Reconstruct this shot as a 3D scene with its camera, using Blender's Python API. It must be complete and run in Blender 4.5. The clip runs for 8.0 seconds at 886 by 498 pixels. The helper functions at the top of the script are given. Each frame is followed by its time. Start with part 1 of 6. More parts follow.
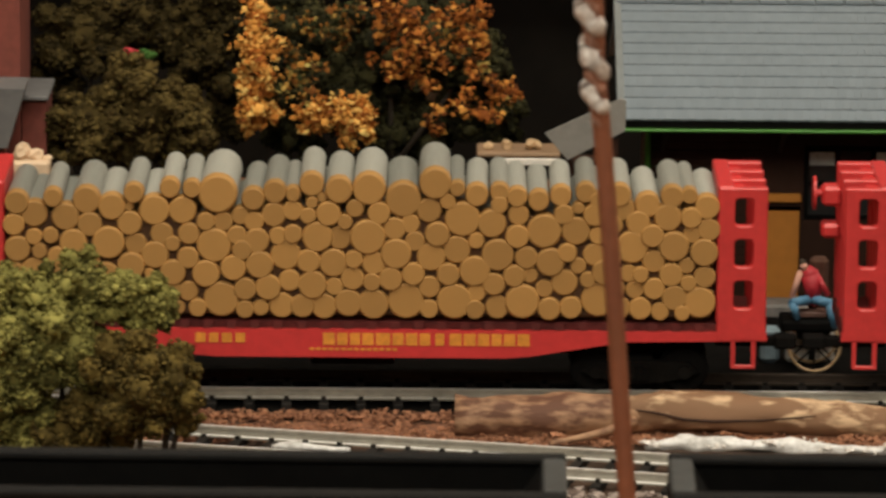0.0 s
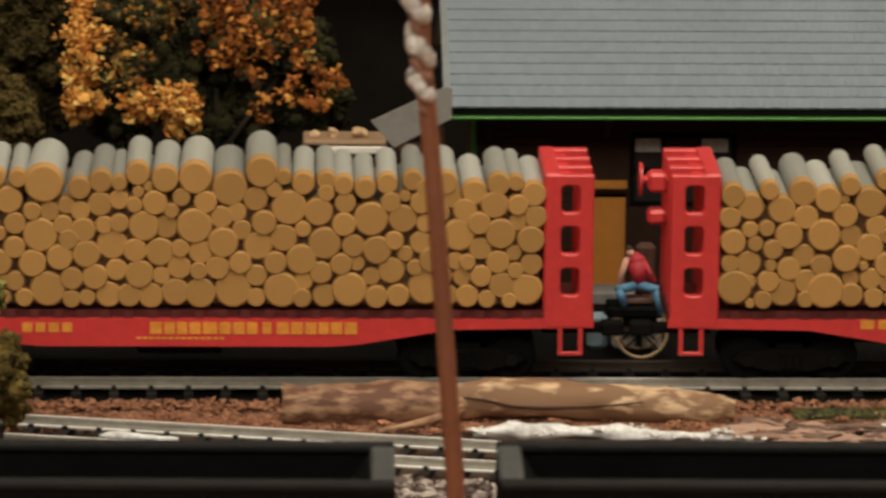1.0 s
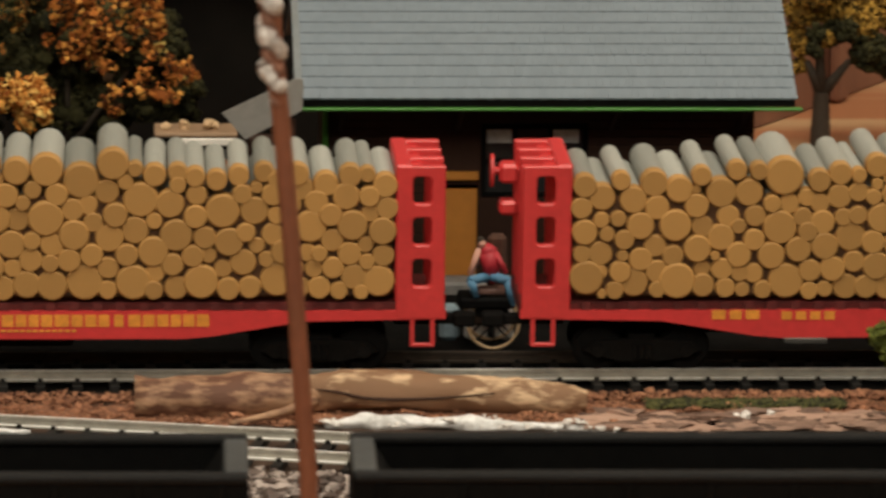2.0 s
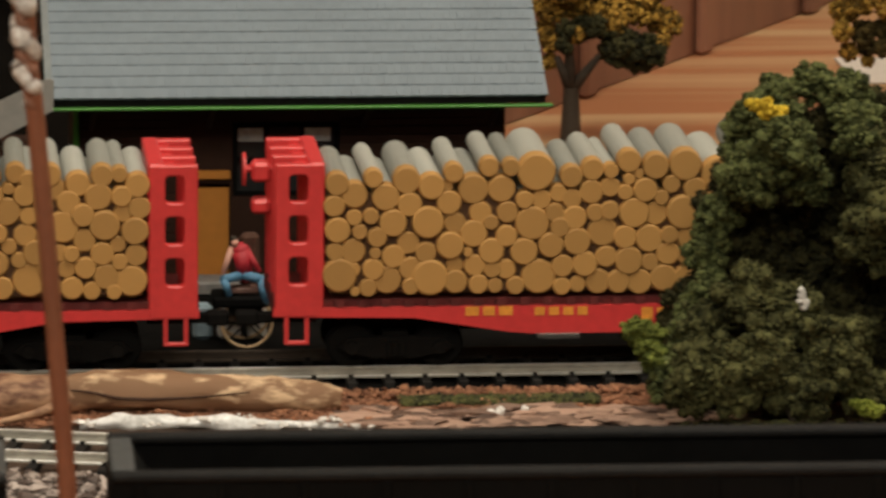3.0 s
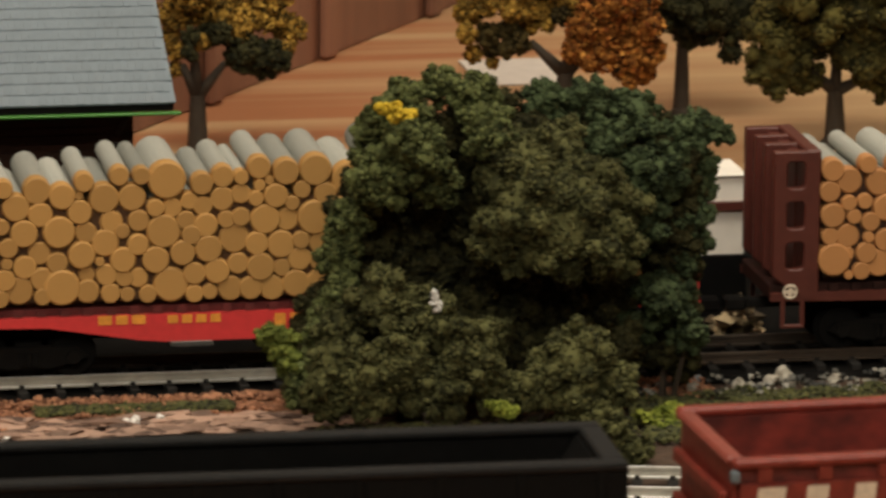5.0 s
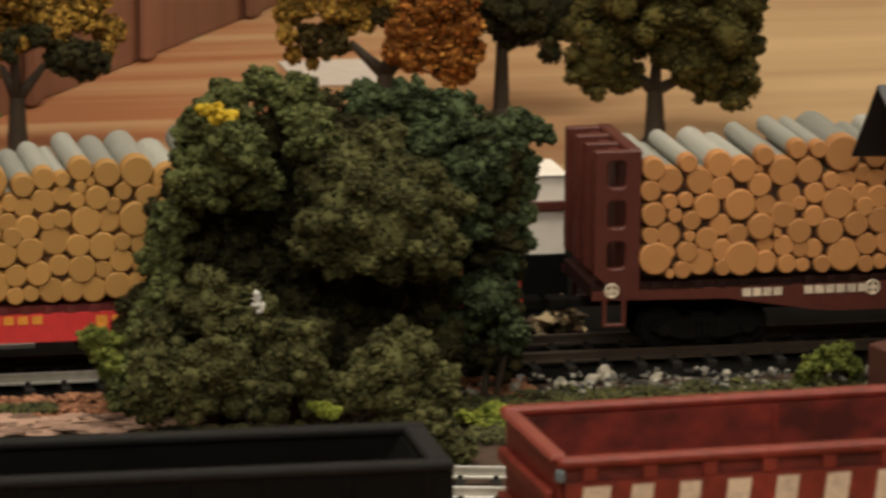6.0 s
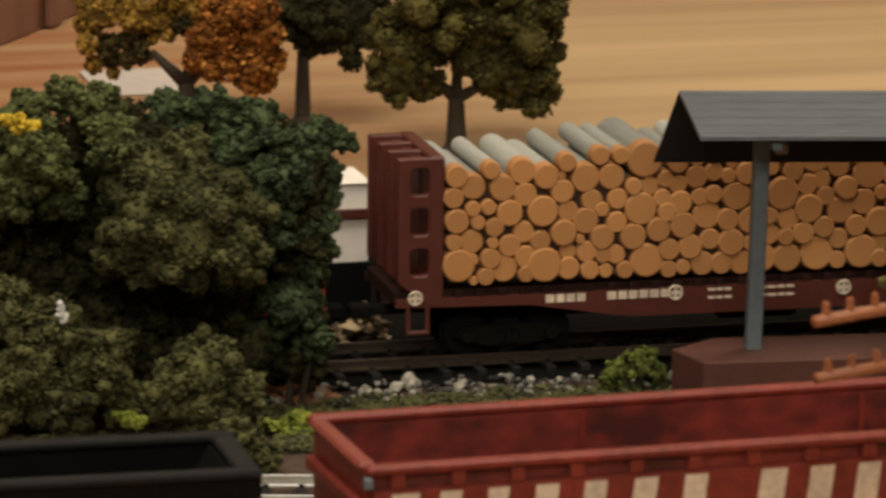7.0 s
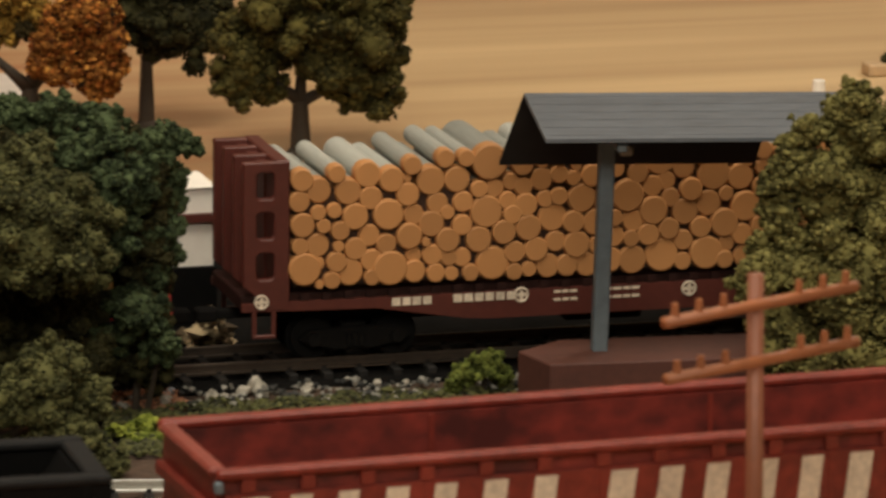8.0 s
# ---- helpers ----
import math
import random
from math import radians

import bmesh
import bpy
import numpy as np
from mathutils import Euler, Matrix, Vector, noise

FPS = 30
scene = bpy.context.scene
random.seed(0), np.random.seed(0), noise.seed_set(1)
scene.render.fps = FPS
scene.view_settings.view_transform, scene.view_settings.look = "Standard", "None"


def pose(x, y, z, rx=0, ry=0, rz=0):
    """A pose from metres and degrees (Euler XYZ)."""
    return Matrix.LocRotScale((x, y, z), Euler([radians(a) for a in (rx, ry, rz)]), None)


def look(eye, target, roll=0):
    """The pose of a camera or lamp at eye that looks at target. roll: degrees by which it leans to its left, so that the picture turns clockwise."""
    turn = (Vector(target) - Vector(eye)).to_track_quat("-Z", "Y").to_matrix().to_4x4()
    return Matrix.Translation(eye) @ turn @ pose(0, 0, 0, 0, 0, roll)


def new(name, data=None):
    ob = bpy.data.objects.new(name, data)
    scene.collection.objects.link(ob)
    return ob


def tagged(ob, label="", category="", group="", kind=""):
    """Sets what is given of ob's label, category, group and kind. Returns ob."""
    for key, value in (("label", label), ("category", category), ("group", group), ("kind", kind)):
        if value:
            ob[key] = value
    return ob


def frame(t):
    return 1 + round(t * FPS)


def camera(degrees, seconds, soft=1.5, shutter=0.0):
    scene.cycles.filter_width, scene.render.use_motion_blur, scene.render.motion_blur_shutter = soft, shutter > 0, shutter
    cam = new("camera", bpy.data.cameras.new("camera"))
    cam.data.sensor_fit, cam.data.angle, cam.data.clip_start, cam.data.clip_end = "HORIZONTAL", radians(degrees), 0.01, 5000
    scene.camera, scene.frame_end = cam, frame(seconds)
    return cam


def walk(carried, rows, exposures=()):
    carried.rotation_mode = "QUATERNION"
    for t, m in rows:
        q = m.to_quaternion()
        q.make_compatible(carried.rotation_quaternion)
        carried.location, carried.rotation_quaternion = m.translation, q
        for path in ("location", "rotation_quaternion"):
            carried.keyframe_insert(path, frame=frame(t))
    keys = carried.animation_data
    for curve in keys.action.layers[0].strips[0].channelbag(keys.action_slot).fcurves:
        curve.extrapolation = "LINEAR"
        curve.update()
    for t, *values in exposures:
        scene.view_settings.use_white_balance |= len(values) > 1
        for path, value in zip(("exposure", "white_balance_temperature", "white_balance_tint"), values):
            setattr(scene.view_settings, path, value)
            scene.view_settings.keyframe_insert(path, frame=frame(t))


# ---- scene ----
# A model railway at 1:87 on a plywood table. x runs along the main track, y away from the aisle, z = 0 is the rail head.
EYE = Vector((-0.0869, -1.3079, 0.3239))
cam = camera(8.967, 8.0, soft=2.9, shutter=0.4)
cam.data.dof.use_dof, cam.data.dof.focus_distance, cam.data.dof.aperture_fstop = True, 1.36, 140.0
TURNS = [  # seconds, turn to the right, tilt, roll, millimetres of drift to the left
    (0, 0.081, -12.583, 0.48, 0.0),
    (0.5, 0.874, -12.624, 0.51, 0.1),
    (1, 1.886, -12.688, 0.57, 0.1),
    (1.2, 2.233, -12.703, 0.64, 0.2),
    (2.3, 4.209, -12.774, 0.69, 0.3),
    (2.5, 4.877, -12.768, 0.71, 0.6),
    (3, 6.058, -12.748, 0.68, 1.5),
    (3.5, 7.118, -12.670, 0.64, 2.3),
    (4, 8.114, -12.662, 0.60, 3.1),
    (4.5, 8.959, -12.654, 0.53, 4.0),
    (4.7, 9.431, -12.650, 0.46, 4.3),
    (5.8, 11.423, -12.632, 0.45, 5.4),
    (6, 11.914, -12.623, 0.50, 5.6),
    (6.5, 12.965, -12.560, 0.54, 6.3),
    (7, 14.010, -12.521, 0.54, 6.9),
    (7.5, 14.904, -12.511, 0.53, 7.5),
    (8, 15.661, -12.470, 0.54, 8.1),
]


def aim(yaw, tilt, roll, drift):
    a, b = radians(yaw), radians(tilt)
    way = Vector((math.sin(a) * math.cos(b), math.cos(a) * math.cos(b), math.sin(b)))
    eye = EYE - Vector((drift / 1000, 0, 0))
    return look(eye, eye + way, roll)


walk(cam, [(t, aim(*turn)) for t, *turn in TURNS], exposures=[(0, 0.0), (8, 0.0)])

# ---- world and lamps ----
world = bpy.data.worlds.new("room_dark")
world.use_nodes = True
world.node_tree.nodes["Background"].inputs[0].default_value = (1.0, 0.8, 0.6, 1)
world.node_tree.nodes["Background"].inputs[1].default_value = 0.06
scene.world = world


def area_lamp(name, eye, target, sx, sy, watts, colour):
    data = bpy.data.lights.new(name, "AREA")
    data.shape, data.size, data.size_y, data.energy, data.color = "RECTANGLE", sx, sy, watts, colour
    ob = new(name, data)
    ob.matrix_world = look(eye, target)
    return tagged(ob, "warm area light out of view, lighting the layout", "lamp")


area_lamp("unseen_area_light", (0.05, -0.42, 1.32), (0.05, 0.0, 0), 1.0, 0.5, 15.8, (1.0, 0.92, 0.765))
# unseen frontal fill over the aisle, added to brighten faces turned this way
area_lamp("unseen_area_light", (-0.3, -1.9, 1.35), (0.05, 0.0, 0), 1.2, 0.8, 24.5, (1.0, 0.94, 0.80))
# unseen light at the back right, added to brighten the bare plywood
area_lamp("unseen_area_light", (1.25, 0.55, 1.10), (0.85, 0.35, 0), 0.5, 0.4, 7.8, (1.0, 0.90, 0.74))


# ---- materials ----
def material(name, colour, rough=0.6, metal=0.0, scale=400.0, vary=0.25, bump=0.15, island=0.0, rand=0.0, second=None, stretch=(1, 1, 1), gloss=0.5, spread=0.2):
    """Procedural: base colour broken up at two scales, with fine relief."""
    m = bpy.data.materials.new(name)
    m.use_nodes = True
    nt, n = m.node_tree, m.node_tree.nodes
    bsdf = n["Principled BSDF"]
    bsdf.inputs["Roughness"].default_value, bsdf.inputs["Metallic"].default_value = rough, metal
    bsdf.inputs["Specular IOR Level"].default_value = gloss
    coord = n.new("ShaderNodeTexCoord")
    mapping = n.new("ShaderNodeMapping")
    mapping.inputs["Scale"].default_value = stretch
    nt.links.new(coord.outputs["Object"], mapping.inputs["Vector"])
    fine, broad = n.new("ShaderNodeTexNoise"), n.new("ShaderNodeTexNoise")
    for node, s, d in ((fine, scale, 4.0), (broad, scale * 0.13, 3.0)):
        node.inputs["Scale"].default_value, node.inputs["Detail"].default_value = s, d
        nt.links.new(mapping.outputs[0], node.inputs["Vector"])
    both = n.new("ShaderNodeMath")
    both.operation = "MULTIPLY_ADD"
    both.inputs[1].default_value = 0.5
    nt.links.new(fine.outputs["Fac"], both.inputs[0])
    half = n.new("ShaderNodeMath")
    half.operation = "MULTIPLY"
    half.inputs[1].default_value = 0.5
    nt.links.new(broad.outputs["Fac"], half.inputs[0])
    nt.links.new(half.outputs[0], both.inputs[2])
    value = both.outputs[0]
    for amount, kind in ((island, "ShaderNodeNewGeometry"), (rand, "ShaderNodeObjectInfo")):
        if amount:
            src = n.new(kind)
            out = src.outputs["Random Per Island"] if kind == "ShaderNodeNewGeometry" else src.outputs["Random"]
            mix = n.new("ShaderNodeMix")
            mix.inputs[0].default_value = amount
            nt.links.new(value, mix.inputs[2])
            nt.links.new(out, mix.inputs[3])
            value = mix.outputs[0]
    ramp = n.new("ShaderNodeValToRGB")
    lo = [c * (1 - vary) for c in colour]
    hi = list(second) if second else [min(1, c * (1 + vary)) for c in colour]
    ramp.color_ramp.elements[0].position, ramp.color_ramp.elements[1].position = 0.5 - spread, 0.5 + spread
    ramp.color_ramp.elements[0].color, ramp.color_ramp.elements[1].color = (*lo, 1), (*hi, 1)
    nt.links.new(value, ramp.inputs[0])
    nt.links.new(ramp.outputs[0], bsdf.inputs["Base Color"])
    if bump:
        b = n.new("ShaderNodeBump")
        b.inputs["Strength"].default_value, b.inputs["Distance"].default_value = bump, 0.0006
        nt.links.new(fine.outputs["Fac"], b.inputs["Height"])
        nt.links.new(b.outputs[0], bsdf.inputs["Normal"])
    return m


RED = material("red_plastic", (0.60, 0.042, 0.042), 0.42, scale=500, vary=0.15, bump=0.05)
MAROON = material("oxide_plastic", (0.085, 0.0185, 0.012), 0.5, scale=500, vary=0.2, bump=0.06)
BLACK = material("black_plastic", (0.0052, 0.005, 0.0048), 0.7, scale=500, vary=0.3, bump=0.08, gloss=0.06)
TRUCK = material("black_truck_plastic", (0.0105, 0.0097, 0.0090), 0.9, scale=700, vary=0.3, bump=0.1, gloss=0.02)
DECK_DARK = material("shaded_oxide_deck", (0.022, 0.007, 0.005), 0.7, scale=600, vary=0.4, bump=0.2, gloss=0.2)
DECK = material("shaded_red_deck", (0.11, 0.013, 0.011), 0.7, scale=600, vary=0.4, bump=0.2)
LOG_END = material("painted_log_end", (0.425, 0.227, 0.064), 0.6, scale=700, vary=0.16, bump=0.10, rand=0.35)
LOG_END_WARM = material("painted_log_end_warm", (0.445, 0.205, 0.069), 0.6, scale=700, vary=0.16, bump=0.10, rand=0.35)
LOG_BARK = material("grey_log_plastic", (0.285, 0.292, 0.255), 0.6, scale=330, vary=0.36, second=(0.455, 0.455, 0.405), bump=0.25, rand=0.3)
# core browns carry the shade of the gaps between logs
CORE_DARK = material("deep_gap_shade_core", (0.040, 0.017, 0.008), 0.8, scale=600, vary=0.3)
CORE = material("gap_shade_core", (0.075, 0.034, 0.012), 0.8, scale=600, vary=0.3)
# dark brown stands in for rail that mirrors only dark surroundings
RAIL_DARK = material("dark_brown_rail", (0.050, 0.035, 0.024), 0.6, 0.3, scale=500, vary=0.4, bump=0.1)
# near-white diffuse colour stands in for the shine of polished rail
RAIL = material("rail_top_shine", (0.95, 0.94, 0.90), 0.30, 0.05, scale=500, vary=0.2, bump=0.05)
TIE = material("black_tie_plastic", (0.015, 0.0135, 0.012), 0.75, scale=700, vary=0.35, bump=0.2, rand=0.4, gloss=0.2)
STEEL = material("blackened_wheel_steel", (0.008, 0.0075, 0.007), 0.8, 0.0, scale=600, vary=0.25, gloss=0.04)
YELLOW = material("yellow_lettering", (0.74, 0.29, 0.04), 0.5, scale=900, vary=0.25, bump=0.0)
CREAM = material("worn_white_lettering", (0.62, 0.52, 0.40), 0.55, scale=900, vary=0.35, bump=0.05)
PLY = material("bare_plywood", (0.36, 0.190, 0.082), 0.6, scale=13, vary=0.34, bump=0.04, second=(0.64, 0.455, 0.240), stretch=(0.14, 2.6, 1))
PANEL = material("brown_panelling", (0.185, 0.080, 0.046), 0.5, scale=60, vary=0.35, bump=0.1, stretch=(1, 1, 0.12), spread=0.14)
UNLIT_BACK = material("unlit_black", (0.0066, 0.0056, 0.0045), 0.95, scale=120, vary=0.4, bump=0.2, gloss=0.1)
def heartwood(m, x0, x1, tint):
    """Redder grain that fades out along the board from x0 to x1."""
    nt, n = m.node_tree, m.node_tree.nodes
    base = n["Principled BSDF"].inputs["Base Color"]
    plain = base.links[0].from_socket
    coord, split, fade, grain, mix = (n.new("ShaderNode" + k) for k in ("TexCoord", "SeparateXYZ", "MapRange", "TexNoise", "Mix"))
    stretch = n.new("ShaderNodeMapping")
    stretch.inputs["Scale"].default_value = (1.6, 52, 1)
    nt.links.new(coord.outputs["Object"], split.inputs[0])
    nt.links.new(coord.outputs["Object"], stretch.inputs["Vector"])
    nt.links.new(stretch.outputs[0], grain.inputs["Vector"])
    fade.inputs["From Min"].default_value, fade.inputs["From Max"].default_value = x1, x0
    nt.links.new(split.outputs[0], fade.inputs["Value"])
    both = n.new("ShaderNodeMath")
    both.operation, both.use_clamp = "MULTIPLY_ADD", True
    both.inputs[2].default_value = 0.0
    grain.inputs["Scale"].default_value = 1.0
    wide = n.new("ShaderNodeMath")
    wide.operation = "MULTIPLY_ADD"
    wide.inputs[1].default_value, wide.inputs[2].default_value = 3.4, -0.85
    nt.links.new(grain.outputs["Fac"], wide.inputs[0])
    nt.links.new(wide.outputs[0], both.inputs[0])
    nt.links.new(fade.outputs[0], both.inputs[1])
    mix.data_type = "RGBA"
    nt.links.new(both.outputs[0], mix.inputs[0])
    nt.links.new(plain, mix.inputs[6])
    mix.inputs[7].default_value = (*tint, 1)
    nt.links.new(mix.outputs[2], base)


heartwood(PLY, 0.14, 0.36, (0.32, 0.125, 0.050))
ROOM = material("room_paint", (0.62, 0.52, 0.42), 0.8, scale=8, vary=0.15, bump=0.02)
BALLAST = material("red_brown_ballast", (0.20, 0.080, 0.042), 0.9, scale=500, vary=0.35, bump=0.4, second=(0.46, 0.215, 0.115), island=0.4)
SHALE = material("gravel_mix", (0.045, 0.045, 0.040), 0.7, scale=700, vary=0.6, bump=0.3, second=(0.30, 0.285, 0.245), island=0.9)
GRASS = material("green_turf", (0.03, 0.034, 0.010), 0.95, scale=800, vary=0.5, bump=0.4, second=(0.10, 0.10, 0.028), island=0.5)
SNOW = material("white_plaster", (0.72, 0.70, 0.66), 0.6, scale=500, vary=0.2, bump=0.3, island=0.3)
BARK = material("twig_bark", (0.37, 0.205, 0.110), 0.8, scale=330, vary=0.35, bump=0.4, second=(0.66, 0.465, 0.285), stretch=(0.40, 1, 1), spread=0.035)
CRACK = material("dark_wood_crack", (0.045, 0.020, 0.011), 0.9, scale=600, vary=0.4, bump=0.3)
BARK_RED = material("reddish_twig_bark", (0.21, 0.090, 0.050), 0.75, scale=500, vary=0.4, bump=0.6, second=(0.44, 0.26, 0.15), stretch=(0.40, 1, 1), spread=0.07)
TRUNK = material("brown_tree_trunk", (0.035, 0.024, 0.014), 0.85, scale=500, vary=0.35, bump=0.4)
VERGE = material("beige_roof_trim", (0.187, 0.205, 0.210), 0.6, scale=300, vary=0.14, bump=0.08)
ROOF = material("grey_roof_plastic", (0.188, 0.226, 0.258), 0.6, scale=300, vary=0.14, bump=0.12, rand=0.15)
GREEN = material("green_trim", (0.045, 0.185, 0.020), 0.45, scale=400, vary=0.15, bump=0.04)
WALL_BROWN = material("dark_brown_wall", (0.040, 0.018, 0.011), 0.75, scale=300, vary=0.25, bump=0.1, gloss=0.2)
DOOR_TAN = material("orange_tan_door", (0.64, 0.25, 0.036), 0.6, scale=300, vary=0.12)
GLASS = material("dark_window_pane", (0.03, 0.03, 0.03), 0.12, scale=100, vary=0.2, bump=0.0)
ARM = material("orange_brown_arm_plastic", (0.31, 0.105, 0.040), 0.5, scale=500, vary=0.2, bump=0.1)
POLE = material("red_brown_pole_plastic", (0.215, 0.073, 0.036), 0.5, scale=500, vary=0.2, bump=0.1)
CANOPY = material("slate_canopy_roof", (0.098, 0.108, 0.122), 0.5, scale=500, vary=0.34, bump=0.1, stretch=(0.3, 2, 2))
CANOPY_DARK = material("black_canopy_back", (0.014, 0.012, 0.011), 0.6, scale=300, vary=0.25)
POST = material("blue_grey_post", (0.12, 0.15, 0.17), 0.55, scale=500, vary=0.2, bump=0.08)
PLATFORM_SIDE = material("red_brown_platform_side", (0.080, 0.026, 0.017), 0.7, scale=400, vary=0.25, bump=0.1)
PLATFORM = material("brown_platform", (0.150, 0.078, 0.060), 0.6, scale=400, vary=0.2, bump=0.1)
RUST = material("oxide_red_gondola", (0.162, 0.021, 0.013), 0.45, scale=420, vary=0.3, bump=0.1, second=(0.258, 0.036, 0.022), spread=0.16)
RUST_IN = material("rust_stained_gondola_inside", (0.165, 0.019, 0.012), 0.6, scale=300, vary=0.62, bump=0.15, second=(0.28, 0.034, 0.021), stretch=(0.7, 1, 1), spread=0.14)
WHITE = material("white_wall_card", (0.85, 0.80, 0.72), 0.6, scale=200, vary=0.1)
JEANS = material("blue_painted_plastic", (0.10, 0.26, 0.42), 0.6, scale=900, vary=0.2)
PINKRED = material("red_painted_shirt", (0.44, 0.022, 0.034), 0.6, scale=900, vary=0.2)

BUNDLE = material("brown_sack_cloth", (0.075, 0.032, 0.018), 0.9, scale=500, vary=0.4, bump=0.4)
RAIL_SIDE = material("dull_rail_side", (0.34, 0.32, 0.27), 0.6, 0.1, scale=500, vary=0.3, bump=0.08)
TANSTONE = material("tan_stone", (0.15, 0.10, 0.045), 0.8, scale=500, vary=0.5, bump=0.4, second=(0.74, 0.58, 0.34), island=0.7)
# near black for the roadbed, and for shade painted under the cars
BED_BLACK = material("near_black_bed", (0.0070, 0.0065, 0.006), 0.95, scale=500, vary=0.4, bump=0.4, gloss=0.02)
EARTH = material("dark_earth", (0.060, 0.034, 0.020), 0.95, scale=350, vary=0.45, bump=0.5)
PINKROCK = material("pinkish_rock", (0.135, 0.075, 0.052), 0.75, scale=500, vary=0.4, bump=0.4, second=(0.44, 0.28, 0.205), island=0.6)
PALESTONE = material("pale_stone", (0.22, 0.20, 0.15), 0.8, scale=500, vary=0.5, bump=0.4, second=(0.58, 0.53, 0.44))
BLUESTONE = material("blue_grey_stone", (0.10, 0.13, 0.16), 0.7, scale=500, vary=0.4, bump=0.4, second=(0.40, 0.44, 0.48))
PLASTER = material("rough_white_plaster", (0.78, 0.77, 0.74), 0.35, scale=600, vary=0.35, bump=0.6, second=(0.90, 0.90, 0.89), spread=0.10)
CRUMB = material("pinkish_plaster_crumb", (0.12, 0.08, 0.065), 0.6, scale=500, vary=0.4, bump=0.3, second=(0.44, 0.37, 0.33), island=0.8)
GLOSSY = material("glossy_white_paint", (0.75, 0.72, 0.68), 0.15, scale=500, vary=0.1, bump=0.2)
PALEGLASS = material("pale_pane", (0.66, 0.68, 0.66), 0.3, scale=500, vary=0.5, bump=0.0)
STONE_STEP = material("grey_stone", (0.24, 0.23, 0.22), 0.7, scale=500, vary=0.3, bump=0.2)
GREYBOARD = material("weathered_grey_board", (0.23, 0.22, 0.20), 0.7, scale=400, vary=0.2, bump=0.15)
TANWOOD = material("tan_plastic", (0.50, 0.34, 0.19), 0.6, scale=400, vary=0.2, bump=0.1)
CREAMWOOD = material("pale_crate_wood", (0.70, 0.52, 0.35), 0.6, scale=400, vary=0.15, bump=0.1)
DOCKWOOD = material("tan_dock_board", (0.30, 0.19, 0.11), 0.65, scale=400, vary=0.25, bump=0.1)
BRICK = material("red_brick_plastic", (0.20, 0.050, 0.035), 0.7, scale=400, vary=0.3, bump=0.2)
SLATE = material("dark_slate_plastic", (0.13, 0.13, 0.13), 0.6, scale=400, vary=0.2, bump=0.15)
BLACKRIM = material("worn_black_rim", (0.0065, 0.0062, 0.006), 0.8, scale=400, vary=0.4, bump=0.1, gloss=0.25)
RUSTPALE = material("scuffed_red_rim", (0.20, 0.040, 0.027), 0.5, scale=400, vary=0.3, bump=0.1)
RUSTDARK = material("dirty_red_floor", (0.13, 0.025, 0.02), 0.7, scale=300, vary=0.5, bump=0.1)
GREYRIM = material("scuffed_grey_rim", (0.052, 0.055, 0.055), 0.55, scale=400, vary=0.35, bump=0.1)
PALEBLUE = material("pale_blue_cloth", (0.20, 0.27, 0.31), 0.8, scale=600, vary=0.3, bump=0.3)
SKINTONE = material("tan_painted_figure", (0.62, 0.33, 0.25), 0.6, scale=900, vary=0.15)
WRAP = material("dirty_white_wrap", (0.66, 0.57, 0.51), 0.35, scale=900, vary=0.35, bump=0.35, second=(0.86, 0.83, 0.80), spread=0.10)
STRAND = material("dull_brown_strand", (0.27, 0.125, 0.080), 0.6, scale=800, vary=0.4, bump=0.3)
CARD = material("greyish_card", (0.60, 0.54, 0.48), 0.6, scale=200, vary=0.1)


def leaf(name, dark, light):
    return material(name, dark, 0.95, scale=350, vary=0.35, bump=0.3, island=0.24, second=light, gloss=0.15, spread=0.15)


def leaf_mix(name, stops):
    """Foam leaves of several colours, one colour a leaf."""
    m = leaf(name, stops[0], stops[-1])
    for node in m.node_tree.nodes:
        if node.type == "MIX":
            node.inputs[0].default_value = 0.85
        if node.type == "VALTORGB":
            ramp = node.color_ramp
            ramp.elements[0].position, ramp.elements[1].position = 0.12, 0.92
            ramp.elements[0].color = (*stops[0], 1)
            for k, colour in enumerate(stops[1:-1]):
                e = ramp.elements.new(0.12 + 0.8 * (k + 1) / (len(stops) - 1))
                e.color = (*colour, 1)
    return m


LEAF_DARK = leaf("dark_green_foam", (0.032, 0.040, 0.015), (0.150, 0.168, 0.060))
LEAF_MOSS = leaf("mossy_olive_foam", (0.028, 0.030, 0.012), (0.118, 0.116, 0.044))
LEAF_OLIVE = leaf("olive_foam", (0.095, 0.088, 0.024), (0.340, 0.315, 0.090))
LEAF_DULL = leaf("dull_olive_foam", (0.062, 0.055, 0.018), (0.235, 0.210, 0.070))
LEAF_BROWN = leaf("brown_olive_foam", (0.050, 0.034, 0.010), (0.142, 0.102, 0.031))
LEAF_ORANGE = leaf_mix("orange_leaves", [(0.24, 0.070, 0.015), (0.48, 0.165, 0.030), (0.68, 0.30, 0.062), (0.80, 0.44, 0.11), (0.80, 0.55, 0.17)])
LEAF_RUSTY = leaf("rusty_foam", (0.14, 0.048, 0.010), (0.37, 0.15, 0.03))
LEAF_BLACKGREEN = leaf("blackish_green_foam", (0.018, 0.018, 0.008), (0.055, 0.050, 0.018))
LEAF_YELLOW = leaf("yellow_foam", (0.45, 0.30, 0.02), (0.80, 0.58, 0.06))
LEAF_MIXED = leaf_mix("mixed_autumn_leaves", [(0.020, 0.022, 0.008), (0.050, 0.055, 0.018), (0.15, 0.055, 0.014), (0.40, 0.17, 0.03), (0.42, 0.34, 0.10)])
